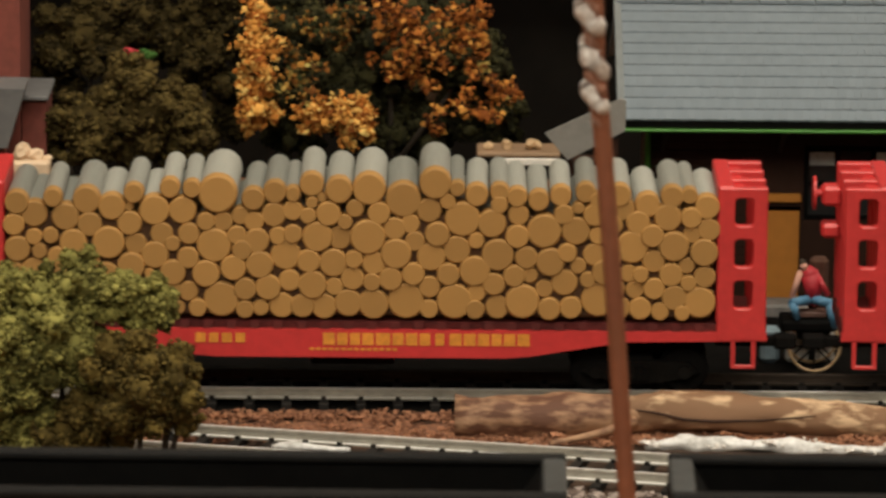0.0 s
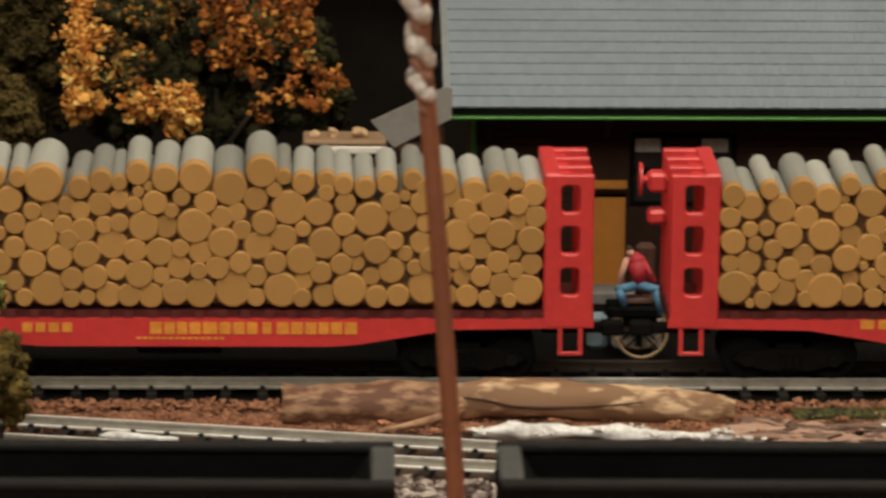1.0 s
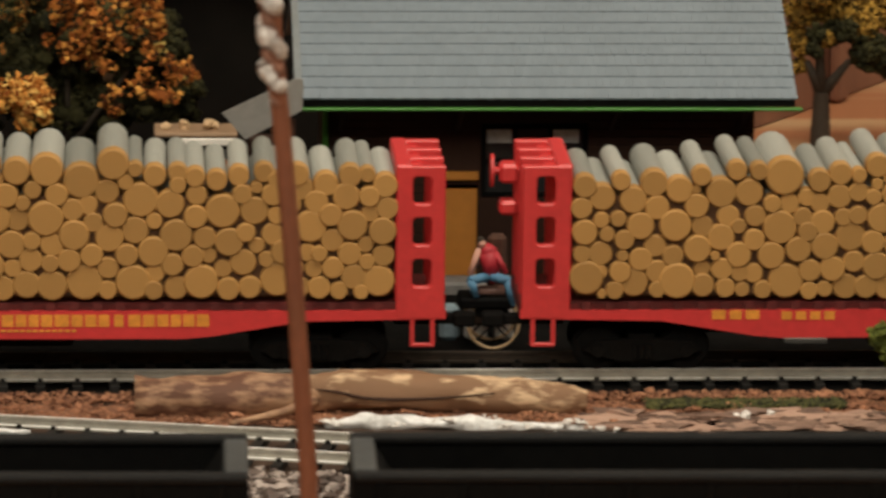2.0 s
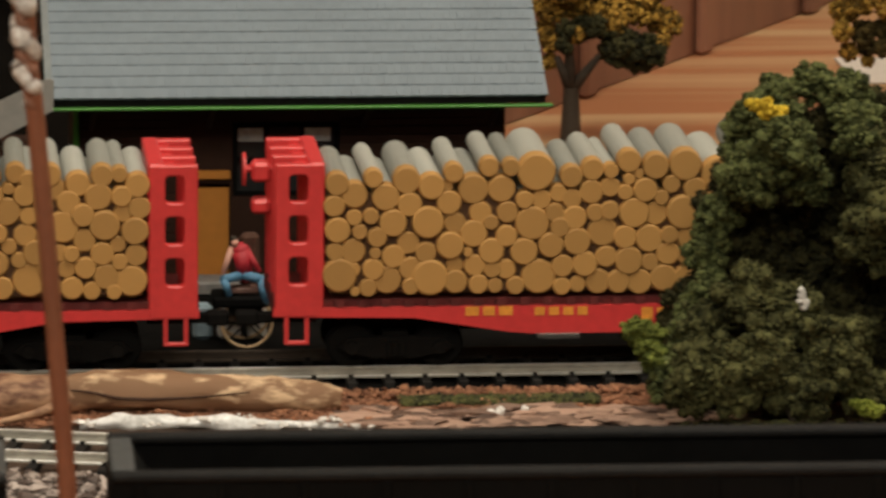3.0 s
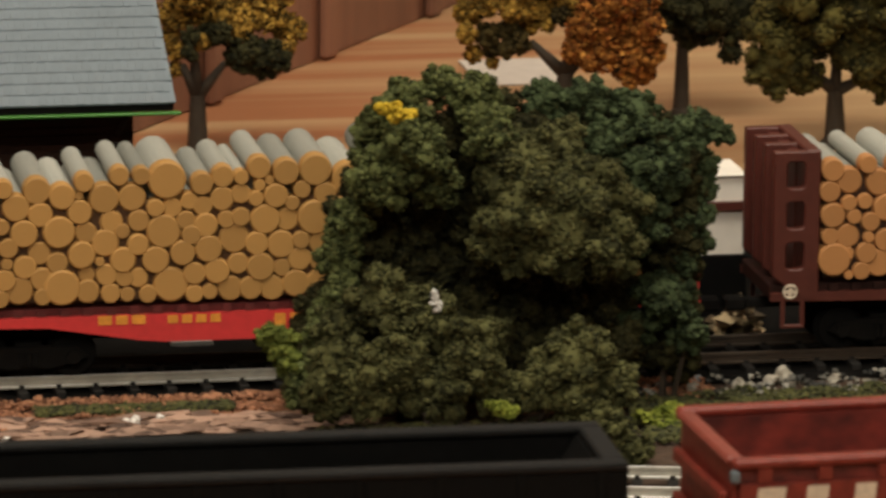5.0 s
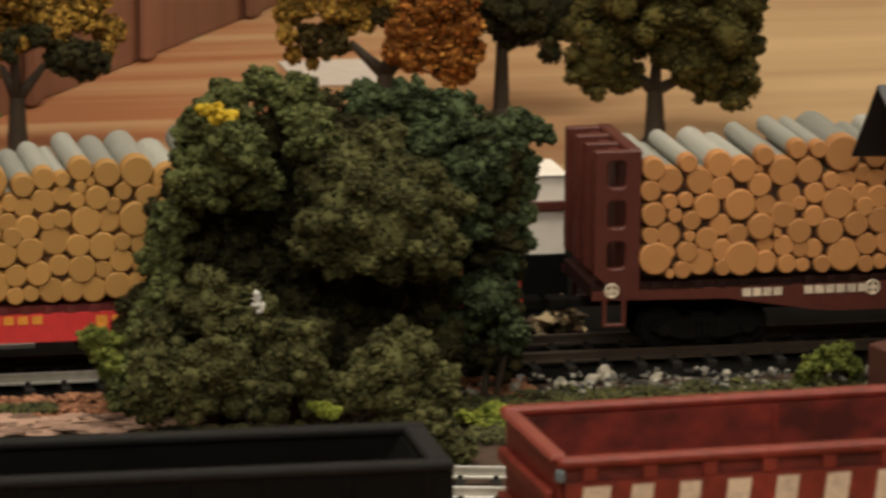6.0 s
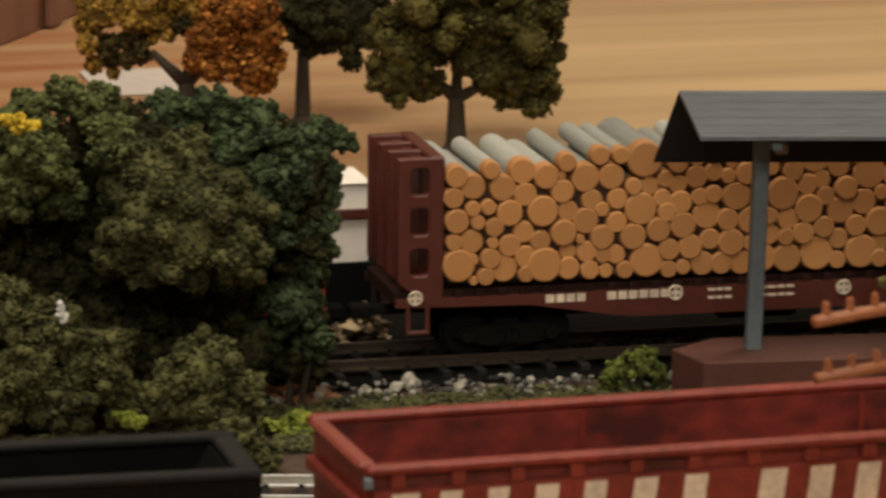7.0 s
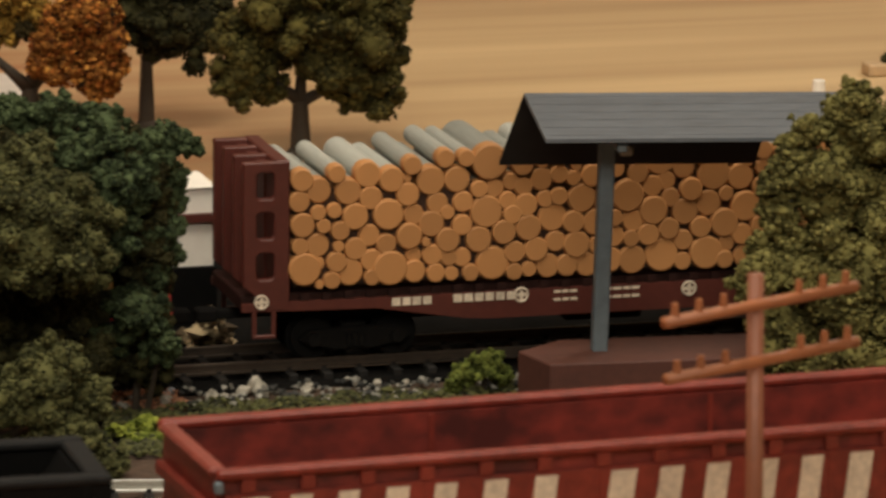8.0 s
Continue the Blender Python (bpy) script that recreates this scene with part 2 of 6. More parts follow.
LEAF_LIME = leaf("lime_foam", (0.10, 0.13, 0.02), (0.32, 0.36, 0.06))
LEAF_FLAME = leaf_mix("rusty_leaves", [(0.030, 0.016, 0.007), (0.15, 0.044, 0.011), (0.30, 0.090, 0.018), (0.46, 0.16, 0.032), (0.66, 0.32, 0.07)])
LEAF_KHAKI = leaf("khaki_foam", (0.055, 0.040, 0.011), (0.19, 0.135, 0.036))
LEAF_TEAL = leaf("blue_green_foam", (0.022, 0.032, 0.015), (0.084, 0.112, 0.050))
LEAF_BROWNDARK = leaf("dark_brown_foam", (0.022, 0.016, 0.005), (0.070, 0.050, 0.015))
LEAF_GOLD = leaf_mix("golden_leaves", [(0.045, 0.030, 0.008), (0.14, 0.080, 0.016), (0.34, 0.19, 0.034), (0.52, 0.31, 0.060)])
LEAF_OCHRE = leaf("ochre_foam", (0.12, 0.070, 0.014), (0.40, 0.24, 0.046))
LEAF_DUSK = leaf("dusky_olive_foam", (0.034, 0.031, 0.010), (0.130, 0.108, 0.030))
LEAF_SPRIG = leaf("grass_green_foam", (0.055, 0.070, 0.016), (0.20, 0.23, 0.05))
LEAF_GREEN = leaf("green_foam", (0.03, 0.09, 0.02), (0.10, 0.22, 0.05))


# ---- mesh helpers ----
def finish(ob, parent):
    if parent is not None:
        ob.parent = parent
    return ob


def part(name, bm, mat, parent=None, label="", smooth=False):
    me = bpy.data.meshes.new(name)
    bm.to_mesh(me)
    bm.free()
    for m in (mat if isinstance(mat, (list, tuple)) else (mat,)):
        me.materials.append(m)
    if smooth:
        for p in me.polygons:
            p.use_smooth = True
    ob = finish(new(name, me), parent)
    if label:
        tagged(ob, label)
    return ob


def thing(name, m, label, category, group="", kind=""):
    ob = new(name)
    ob.empty_display_size = 0.005
    ob.matrix_world = m
    return tagged(ob, label, category, group, kind)


def box(bm, x0, x1, y0, y1, z0, z1, bevel=0.0):
    r = bmesh.ops.create_cube(bm, size=1.0, matrix=Matrix.LocRotScale(((x0 + x1) / 2, (y0 + y1) / 2, (z0 + z1) / 2), None, (x1 - x0, y1 - y0, z1 - z0)))
    if bevel:
        edges = list({e for v in r["verts"] for e in v.link_edges})
        bmesh.ops.bevel(bm, geom=edges, offset=bevel, segments=1, affect="EDGES", profile=0.5)
    return r


def boxed(name, dims, mat, parent=None, bevel=0.0, label=""):
    bm = bmesh.new()
    box(bm, *dims, bevel)
    return part(name, bm, mat, parent, label)


def rod(bm, a, b, r0, r1=None, sides=10, caps=True):
    a, b = Vector(a), Vector(b)
    way = b - a
    m = Matrix.Translation((a + b) / 2) @ way.to_track_quat("Z", "Y").to_matrix().to_4x4()
    return bmesh.ops.create_cone(bm, cap_ends=caps, segments=sides, radius1=r0, radius2=r0 if r1 is None else r1, depth=way.length, matrix=m)


def slab(bm, outline, y0, y1):
    """Extrude an outline in xz from y0 to y1."""
    front = [bm.verts.new((x, y0, z)) for x, z in outline]
    back = [bm.verts.new((x, y1, z)) for x, z in outline]
    bm.faces.new(front)
    bm.faces.new(list(reversed(back)))
    for i in range(len(outline)):
        j = (i + 1) % len(outline)
        bm.faces.new((front[j], front[i], back[i], back[j]))
    bmesh.ops.recalc_face_normals(bm, faces=bm.faces)


def lattice(bm, xs, zs, holes, y0, y1):
    """A plate in xz with rectangular openings: cells (column, row) named in holes are left out."""
    verts = {}

    def vert(i, j, k):
        if (i, j, k) not in verts:
            verts[i, j, k] = bm.verts.new((xs[i], (y0, y1)[k], zs[j]))
        return verts[i, j, k]

    solid = {(i, j) for i in range(len(xs) - 1) for j in range(len(zs) - 1)} - set(holes)
    for i, j in solid:
        bm.faces.new([vert(*c, 0) for c in ((i, j), (i + 1, j), (i + 1, j + 1), (i, j + 1))])
        bm.faces.new([vert(*c, 1) for c in ((i, j + 1), (i + 1, j + 1), (i + 1, j), (i, j))])
        for di, dj, a, b in ((-1, 0, (i, j + 1), (i, j)), (1, 0, (i + 1, j), (i + 1, j + 1)), (0, -1, (i, j), (i + 1, j)), (0, 1, (i + 1, j + 1), (i, j + 1))):
            if (i + di, j + dj) not in solid:
                bm.faces.new((vert(*b, 0), vert(*a, 0), vert(*a, 1), vert(*b, 1)))
    bmesh.ops.recalc_face_normals(bm, faces=bm.faces)


def nuggets(name, centres, sizes, mat, parent=None, label="", rng=None, flat=0.8, ways=None, smooth=False, extra=None, along=1.0):
    """Many small irregular clumps in one mesh."""
    rng = rng or np.random.default_rng(1)
    base = np.array([(1, 0, 0), (-1, 0, 0), (0, 1, 0), (0, -1, 0), (0, 0, 1), (0, 0, -1)], float)
    tri = np.array([(0, 2, 4), (2, 1, 4), (1, 3, 4), (3, 0, 4), (2, 0, 5), (1, 2, 5), (3, 1, 5), (0, 3, 5)])
    n = len(centres)
    q = rng.normal(size=(n, 3, 3))
    if ways is not None:
        q[:, :, 0] = ways
    q, _ = np.linalg.qr(q)
    shape = base[None] * rng.uniform(0.55, 1.15, (n, 6, 1))
    if ways is not None:
        shape[:, :, 0] *= 0.32
    v = np.einsum("nij,nkj->nki", q, shape) * np.asarray(sizes)[:, None, None]
    v[:, :, 2] *= flat
    v[:, :, 0] *= along
    v += np.asarray(centres)[:, None, :]
    f = (tri[None] + 6 * np.arange(n)[:, None, None]).reshape(-1, 3)
    me = bpy.data.meshes.new(name)
    v = v.reshape(-1, 3)
    if extra is not None:
        f = np.concatenate((f, extra[1] + len(v)))
        v = np.concatenate((v, extra[0]))
    me.from_pydata(v.tolist(), [], f.tolist())
    if smooth:
        me.polygons.foreach_set("use_smooth", [True] * len(me.polygons))
    for m in (mat if isinstance(mat, (list, tuple)) else (mat,)):
        me.materials.append(m)
    ob = finish(new(name, me), parent)
    if label:
        tagged(ob, label)
    return ob


def lobes_of(blobs, rng):
    """Each ball (x, y, z, radius) is broken up into smaller lobes."""
    out = []
    for x, y, z, r in blobs:
        out.append((x, y, z, r * 0.72))
        for _ in range(34):
            d = rng.normal(size=3)
            d /= np.linalg.norm(d)
            k, s = rng.uniform(0.13, 0.32), rng.uniform(0.62, 1.00)
            out.append((x + d[0] * r * s, y + d[1] * r * s, z + d[2] * r * s, r * k))
    return out


def hearts(lobes, rng):
    """Knobbly solid balls inside the lobes of a foam bush."""
    balls = []
    for level in (2, 3):
        bm = bmesh.new()
        bmesh.ops.create_icosphere(bm, subdivisions=level, radius=1.0)
        balls.append((np.array([v.co[:] for v in bm.verts]), np.array([[v.index for v in f.verts] for f in bm.faces])))
        bm.free()
    verts, faces, count = [], [], 0
    for x, y, z, r in lobes:
        base, tri = balls[1 if r > 0.0028 else 0]
        verts.append(base * rng.uniform(0.66, 0.98, (len(base), 1)) * r + np.array((x, y, z)))
        faces.append(tri + count)
        count += len(base)
    return np.concatenate(verts), np.concatenate(faces)


def foliage(name, blobs, mat, parent, size, per=90, seed=1, label=""):
    """Foam foliage: dense small clumps over uneven lobes, with a knobbly solid heart so that no light shines through."""
    rng = np.random.default_rng(seed)
    pts, sizes, ways = [], [], []
    lobes = lobes_of(blobs, rng)
    for x, y, z, r in lobes:
        m = int(per * 5.6 * (r / 0.01) ** 2 * (0.0011 / size) ** 2) + 6
        d = rng.normal(size=(m, 3))
        d /= np.linalg.norm(d, axis=1)[:, None]
        pts.append(d * r * rng.uniform(0.88, 1.08, (m, 1)) + np.array((x, y, z)))
        sizes.append(rng.uniform(0.6, 1.35, m) * size)
        ways.append(d + rng.normal(0, 0.35, (m, 3)))
    pts, sizes, ways = np.concatenate(pts), np.concatenate(sizes), np.concatenate(ways)
    keep = pts[:, 2] > (0.0002 if parent.get("category") in ("bush", "tree") else -1.0)
    return nuggets(name, pts[keep], sizes[keep], mat, parent, label, rng, 1.0, ways[keep], True, hearts(lobes, rng))


def leaf_clumps(name, blobs, mat, parent, size, seed, label, shell=False, count=44):
    """Loose flakes of foam scattered through balls, or over their skin, with gaps between them."""
    rng = np.random.default_rng(seed)
    pts = []
    for x, y, z, r in blobs:
        m = int(count * (r / 0.0025) ** 2) + 8
        d = rng.normal(size=(m, 3))
        if shell:
            d *= r * rng.uniform(0.80, 1.12, (m, 1)) / np.linalg.norm(d, axis=1)[:, None]
        else:
            d *= 0.52 * r
        pts.append(d + np.array((x, y, z)))
    pts = np.concatenate(pts)
    ways = rng.normal(size=(len(pts), 3)) + np.array((0, -0.8, 0.5))
    return nuggets(name, pts, size * rng.lognormal(0, 0.3, len(pts)), mat, parent, label, rng, 1.0, ways)


# ---- the large structure ----
def structure(name, dims, mat, label, bevel=0.0):
    ob = boxed(name, dims, mat, None, bevel)
    return tagged(ob, label, name.split("_")[0], kind="structure")


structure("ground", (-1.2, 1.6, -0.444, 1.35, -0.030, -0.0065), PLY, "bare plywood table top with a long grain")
structure("bench", (-1.15, 1.55, -0.55, 1.30, -1.048, -0.032), ROOM, "plain closed bench under the table top")
structure("floor", (-1.7, 2.1, -2.4, 1.7, -1.12, -1.05), ROOM, "plain brown room floor below the layout")
structure("ceiling", (-1.7, 2.1, -2.4, 1.7, 1.50, 1.56), ROOM, "plain room ceiling")
structure("wall_north", (-1.7, 2.1, 1.7, 1.78, -1.05, 1.5), ROOM, "plain room wall behind the layout")
structure("wall_south", (-1.7, 2.1, -2.48, -2.4, -1.05, 1.5), ROOM, "plain room wall behind the aisle")
structure("wall_west", (-1.78, -1.7, -2.4, 1.7, -1.05, 1.5), ROOM, "plain room wall")
structure("wall_east", (2.1, 2.18, -2.4, 1.7, -1.05, 1.5), ROOM, "plain room wall")

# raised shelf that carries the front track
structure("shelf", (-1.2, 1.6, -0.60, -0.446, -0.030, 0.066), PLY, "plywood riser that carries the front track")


def panel_wall():
    ob = thing("wall_panel", pose(0.0535, 0.235, 0, 0, 0, 56.4), "brown boarded partition with upright battens", "wall", kind="structure")
    boxed("board", (0.0, 0.75, 0.0, 0.012, -0.006, 0.34), PANEL, ob)
    for i in range(9):
        x = 0.05 + i * 0.082
        boxed("batten", (x, x + 0.008, -0.004, -0.0005, -0.006, 0.34), PANEL, ob, 0.001)


panel_wall()
# near-black sheet added in place of the unlit area behind the station
structure("backdrop_cloth", (-0.9, 0.058, 0.262, 0.270, -0.006, 0.40), UNLIT_BACK, "near-black sheet added for the unlit area behind the station")
structure("backdrop_rail", (-0.9, 0.055, 0.252, 0.258, 0.052, 0.056), UNLIT_BACK, "dark rail across the near-black sheet")


# ---- track ----
def track(name, m, x0, x1, pitch, label, joint=None):
    ob = thing(name, m, label, "track", kind="structure")
    for side in (-1, 1):
        y = side * 0.0088
        # a jointed track takes the painted dark past the joint and on its far rail
        for a, b, mat in ((x0, x1, RAIL),) if joint is None else ((x0, joint, RAIL if side < 0 else RAIL_DARK), (joint + 0.0004, x1, RAIL_DARK)):
            bm = bmesh.new()
            box(bm, a, b, y - 0.00045, y + 0.00045, -0.0008, 0.0, 0.0001)
            box(bm, a, b, y - 0.0002, y + 0.0002, -0.0021, -0.0008)
            box(bm, a, b, y - 0.0015, y + 0.0015, -0.0025, -0.0021)
            # upward faces get the painted shine, all others the duller side
            for f in bm.faces:
                f.material_index = 0 if f.normal.z > 0.9 else 1
            part("rail", bm, (mat, RAIL_SIDE if mat is RAIL else mat), ob)
    bm = bmesh.new()
    box(bm, -0.00115, 0.00115, -0.0148, 0.0148, -0.0046, -0.0025, 0.0002)
    for s in (-1, 1):
        for d in (-0.0014, 0.0014):
            box(bm, -0.0006, 0.0006, s * 0.0088 + d - 0.0004, s * 0.0088 + d + 0.0004, -0.0027, -0.0018)
    tie = part("tie", bm, TIE, ob)
    n = int((x1 - x0) / pitch)
    for i in range(n):
        t = tie if i == 0 else new("tie", tie.data)
        t.parent = ob
        t.location = (x0 + (i + 0.5) * pitch, 0, 0)
        t.rotation_euler = (0, 0, math.sin(i * 12.9) * 0.02)
    return ob


track("track_main", pose(0, 0, 0), -0.32, 0.56, 0.0088, "straight track with nickel silver rails on black ties", 0.128)
track("track_siding", pose(-0.1434, -0.0493, -0.0010, 0, 0, -12.3), -0.05, 0.46, 0.0080, "siding track running beside the main track")
track("track_front", pose(0.10, -0.4955, 0.0712, 0, 0, 2.8), -0.020, 0.50, 0.0088, "raised track along the front of the layout")
track("track_front", pose(-0.052, -0.5022, 0.0712, 0, 0, -0.8), -0.36, 0.127, 0.0088, "raised track along the front of the layout")


# ---- cars ----
def truck(parent, x):
    bm = bmesh.new()
    for s in (-1, 1):
        y0, y1 = s * 0.0098, s * 0.0116
        slab(bm, [(x - 0.014, 0.0052), (x - 0.0115, 0.0074), (x - 0.004, 0.0078), (x + 0.004, 0.0078), (x + 0.0115, 0.0074), (x + 0.014, 0.0052),
                  (x + 0.0115, 0.0040), (x + 0.005, 0.0026), (x - 0.005, 0.0026), (x - 0.0115, 0.0040)], min(y0, y1), max(y0, y1))
        for d in (-0.0105, 0.0105):
            rod(bm, (x + d, s * 0.0112, 0.0053), (x + d, s * 0.0128, 0.0053), 0.0017, sides=8)
        for d in (-0.0016, 0, 0.0016):
            rod(bm, (x + d, s * 0.0120, 0.0034), (x + d, s * 0.0120, 0.0066), 0.0007, sides=6)
    box(bm, x - 0.003, x + 0.003, -0.0098, 0.0098, 0.0058, 0.0085)
    t = part("truck", bm, TRUCK, parent, "black truck side frames")
    for d in (-0.0105, 0.0105):
        for s in (-1, 1):
            bm = bmesh.new()
            rod(bm, (x + d, s * 0.0072, 0.0052), (x + d, s * 0.0090, 0.0052), 0.0052, sides=20)
            rod(bm, (x + d, s * 0.0066, 0.0052), (x + d, s * 0.0072, 0.0052), 0.0060, sides=20)
            part("wheel", bm, STEEL, t)
    return t


def bulkhead(parent, x, out, mat, taper=False):
    """x: the face towards the load; out: +1 or -1, the way the webs stand off."""
    bm = bmesh.new()
    a, b = sorted((x, x + out * 0.0037))
    box(bm, a, b, -0.0160, 0.0160, 0.0179, 0.0510, 0.0004)
    bh = part("bulkhead", bm, mat, parent)
    for i, y in enumerate((-0.0149, -0.0050, 0.0050, 0.0149)):
        bm = bmesh.new()
        cols = (0.0002, 0.0040, 0.0084, 0.0117) if out > 0 else (-0.0117, -0.0084, -0.0040, -0.0002)
        lattice(bm, [x + c for c in cols], (0.0140, 0.0217, 0.0284, 0.0317, 0.0384, 0.0416, 0.0482, 0.0507), {(1, 1), (1, 3), (1, 5)} if i == 0 else {(1, j) for j in range(6)}, y - 0.0014, y + 0.0014)
        pocket = [e for e in bm.edges if abs(e.verts[0].co.y - e.verts[1].co.y) > 0.002 and 0.0035 < abs(e.verts[0].co.x - x) < 0.0092 and 0.0212 < e.verts[0].co.z < 0.0487 and e.calc_face_angle(0) > 1.0]
        if i == 0:
            bmesh.ops.bevel(bm, geom=pocket, offset=0.0011, segments=3, affect="EDGES", profile=0.5)
        for v in bm.verts if taper else ():
            if v.co.z < 0.0145:
                v.co.z += 0.0063 * max(0.0, (abs(v.co.x - x) - 0.0043) / 0.0074)
        bmesh.ops.bevel(bm, geom=[e for e in bm.edges if e.calc_face_angle(0) > 1.0], offset=0.0003, segments=1, affect="EDGES")
        part("web", bm, mat, bh)
    for z in (0.0486,):
        a, b = sorted((x + out * 0.0030, x + out * 0.0064))
        for y in (-0.0100, 0.0, 0.0100):
            boxed("rib", (a, b, y - 0.0036, y + 0.0036, z - 0.0010, z + 0.0010), mat, bh, 0.0002)
    return bh


def bulkhead_flat(m, paint, label, wheel=False):
    """Flat car with a fish-belly side sill; local x = 0 is its middle, z = 0 the rail head."""
    car = thing("flat_car", m, label, "model wagon", "log train cars")
    half = 0.0955
    # darker deck colour carries the shadow line between logs and sill
    deck = DECK_DARK if paint is MAROON else DECK
    lower = [(-half, 0.0140), (-0.062, 0.0134), (-0.040, 0.0098), (-0.034, 0.0093), (0.034, 0.0093), (0.040, 0.0098), (0.062, 0.0134), (half, 0.0140)]
    for s in (-1, 1):
        bm = bmesh.new()
        slab(bm, [(-half, 0.0160)] + lower + [(half, 0.0160)], *sorted((s * 0.0150, s * 0.0162)))
        part("side_sill", bm, paint, car)
    boxed("deck", (-half, half, -0.0149, 0.0149, 0.0140, 0.0178), deck, car, 0.0003)
    boxed("centre_sill", (-0.075, 0.075, -0.0035, 0.0035, 0.0075, 0.0139), TRUCK, car, 0.0004)
    for i in range(30):
        x = -0.0798 + i * 0.0055
        for k in (-1, 1):
            boxed("stake_pocket", (x - 0.0011, x + 0.0011, *sorted((k * 0.0150, k * 0.0160)), 0.0161, 0.0180), deck, car)
    bulkhead(car, 0.0835, 1, paint, paint is MAROON)
    bulkhead(car, -0.0835, -1, paint, paint is MAROON)
    for x in (-0.090, 0.090):
        for s in (-1, 1):
            bm = bmesh.new()
            y = s * 0.0158
            for d in (-0.0024, 0.0024):
                box(bm, x + d - 0.0005, x + d + 0.0005, y - 0.0004, y + 0.0004, 0.0076, 0.0142)
            box(bm, x - 0.0029, x + 0.0029, y - 0.0005, y + 0.0005, 0.0072, 0.0081, 0.0002)
            part("stirrup_step", bm, paint, car)
    for x in (-0.066, 0.066):
        truck(car, x)
    for s in (-1, 1):
        bm = bmesh.new()
        box(bm, *sorted((s * 0.084, s * 0.0985)), -0.0016, 0.0016, 0.0092, 0.0114, 0.0003)
        box(bm, *sorted((s * 0.0980, s * 0.1035)), -0.0024, 0.0018, 0.0086, 0.0120, 0.0006)
        part("coupler", bm, TRUCK, car)
    bm = bmesh.new()
    box(bm, -0.012, 0.008, -0.009, 0.002, 0.0058, 0.0105, 0.0006)
    part("brake_tank", bm, TRUCK, car)
    if wheel:
        bm = bmesh.new()
        y, z = 0.004, 0.0455
        bmesh.ops.create_cone(bm, cap_ends=True, segments=20, radius1=0.0040, radius2=0.0040, depth=0.0007, matrix=Matrix.Translation((-0.1012, y, z)) @ Euler((0, radians(90), 0)).to_matrix().to_4x4())
        rod(bm, (-0.1012, y, z), (-0.0945, y, z), 0.0009, sides=8)
        part("brake_wheel", bm, paint, car)
        for z0, z1, y0 in ((0.0350, 0.0385, 0.001), (0.0428, 0.0475, 0.001)):
            boxed("brake_housing", (-0.0995, -0.0951, y0, y0 + 0.006, z0, z1), paint, car, 0.0008)
    return car


# one load casting, used three times: its logs row by row from the deck up (place along the car, height, radius)
def millimetres(items):
    return [tuple(v / 1000 for v in item) for item in items]


LOGS = []
LOGS += millimetres([(-79.9, 23.9, 3.6), (-76.6, 25.2, 1.6), (-73.1, 20.9, 1.9), (-72.0, 25.3, 2.3), (-68.7, 22.7, 3.0), (-63.3, 21.1, 1.8), (-63.2, 25.3, 2.5), (-58.5, 23.2, 3.8), (-52.6, 22.1, 2.5), (-47.2, 21.4, 2.1), (-43.7, 25.0, 1.9), (-43.2, 21.0, 1.6), (-40.3, 24.9, 2.1), (-38.2, 21.0, 1.9), (-32.7, 23.1, 3.7), (-27.2, 20.7, 1.9), (-23.5, 21.1, 1.7), (-18.7, 21.7, 2.7), (-13.8, 21.6, 2.5), (-8.6, 21.5, 2.7), (-3.0, 22.4, 2.9)])
LOGS += millimetres([(3.2, 22.2, 3.2), (10.8, 23.0, 3.8), (16.2, 21.1, 2.0), (21.9, 23.0, 3.7), (27.0, 21.1, 2.0), (27.0, 25.1, 2.0), (31.9, 21.6, 2.5), (37.9, 23.1, 3.6), (44.3, 21.4, 2.4), (49.5, 21.7, 2.4), (55.6, 23.6, 3.6), (60.9, 21.7, 2.3), (65.6, 21.6, 2.4), (70.1, 20.9, 1.9), (73.6, 24.2, 2.7), (75.3, 20.6, 1.6), (79.8, 23.2, 3.3)])
LOGS += millimetres([(-80.9, 29.6, 1.9), (-76.6, 29.7, 2.6), (-67.3, 28.3, 2.5), (-59.7, 29.2, 2.3), (-53.9, 30.9, 2.9), (-52.6, 26.1, 1.8), (-47.9, 25.9, 2.3), (-44.1, 29.4, 2.7), (-36.4, 29.2, 2.9), (-30.0, 30.7, 2.7), (-27.2, 25.6, 2.4), (-21.7, 26.0, 2.7), (-16.6, 27.7, 2.3), (-11.3, 26.7, 3.0), (-6.1, 26.3, 1.9), (-1.9, 28.3, 2.5)])
LOGS += millimetres([(2.6, 27.5, 1.9), (6.9, 28.3, 2.5), (12.2, 29.5, 2.4), (16.2, 26.4, 2.3), (20.4, 29.5, 2.4), (26.7, 30.3, 3.2), (31.1, 27.2, 2.4), (35.8, 29.2, 2.3), (39.7, 29.4, 1.7), (43.2, 26.2, 1.9), (47.7, 27.7, 2.8), (53.3, 28.4, 1.7), (57.2, 30.2, 2.7), (60.0, 26.3, 2.0), (62.6, 30.0, 1.9), (64.3, 26.1, 1.9), (65.7, 29.8, 1.7), (68.8, 26.4, 2.3), (72.7, 29.8, 2.5), (76.7, 27.8, 1.7), (80.7, 29.3, 2.3)])
LOGS += millimetres([(-80.6, 34.8, 2.7), (-71.3, 33.0, 2.1), (-63.6, 31.5, 2.4), (-48.1, 33.6, 2.9), (-40.5, 33.0, 2.3), (-34.5, 36.0, 3.6), (-27.7, 35.0, 2.1), (-23.9, 31.5, 2.9), (-17.6, 33.8, 3.2), (-12.2, 32.4, 2.5), (-6.4, 32.0, 3.0), (-1.5, 32.9, 1.9)])
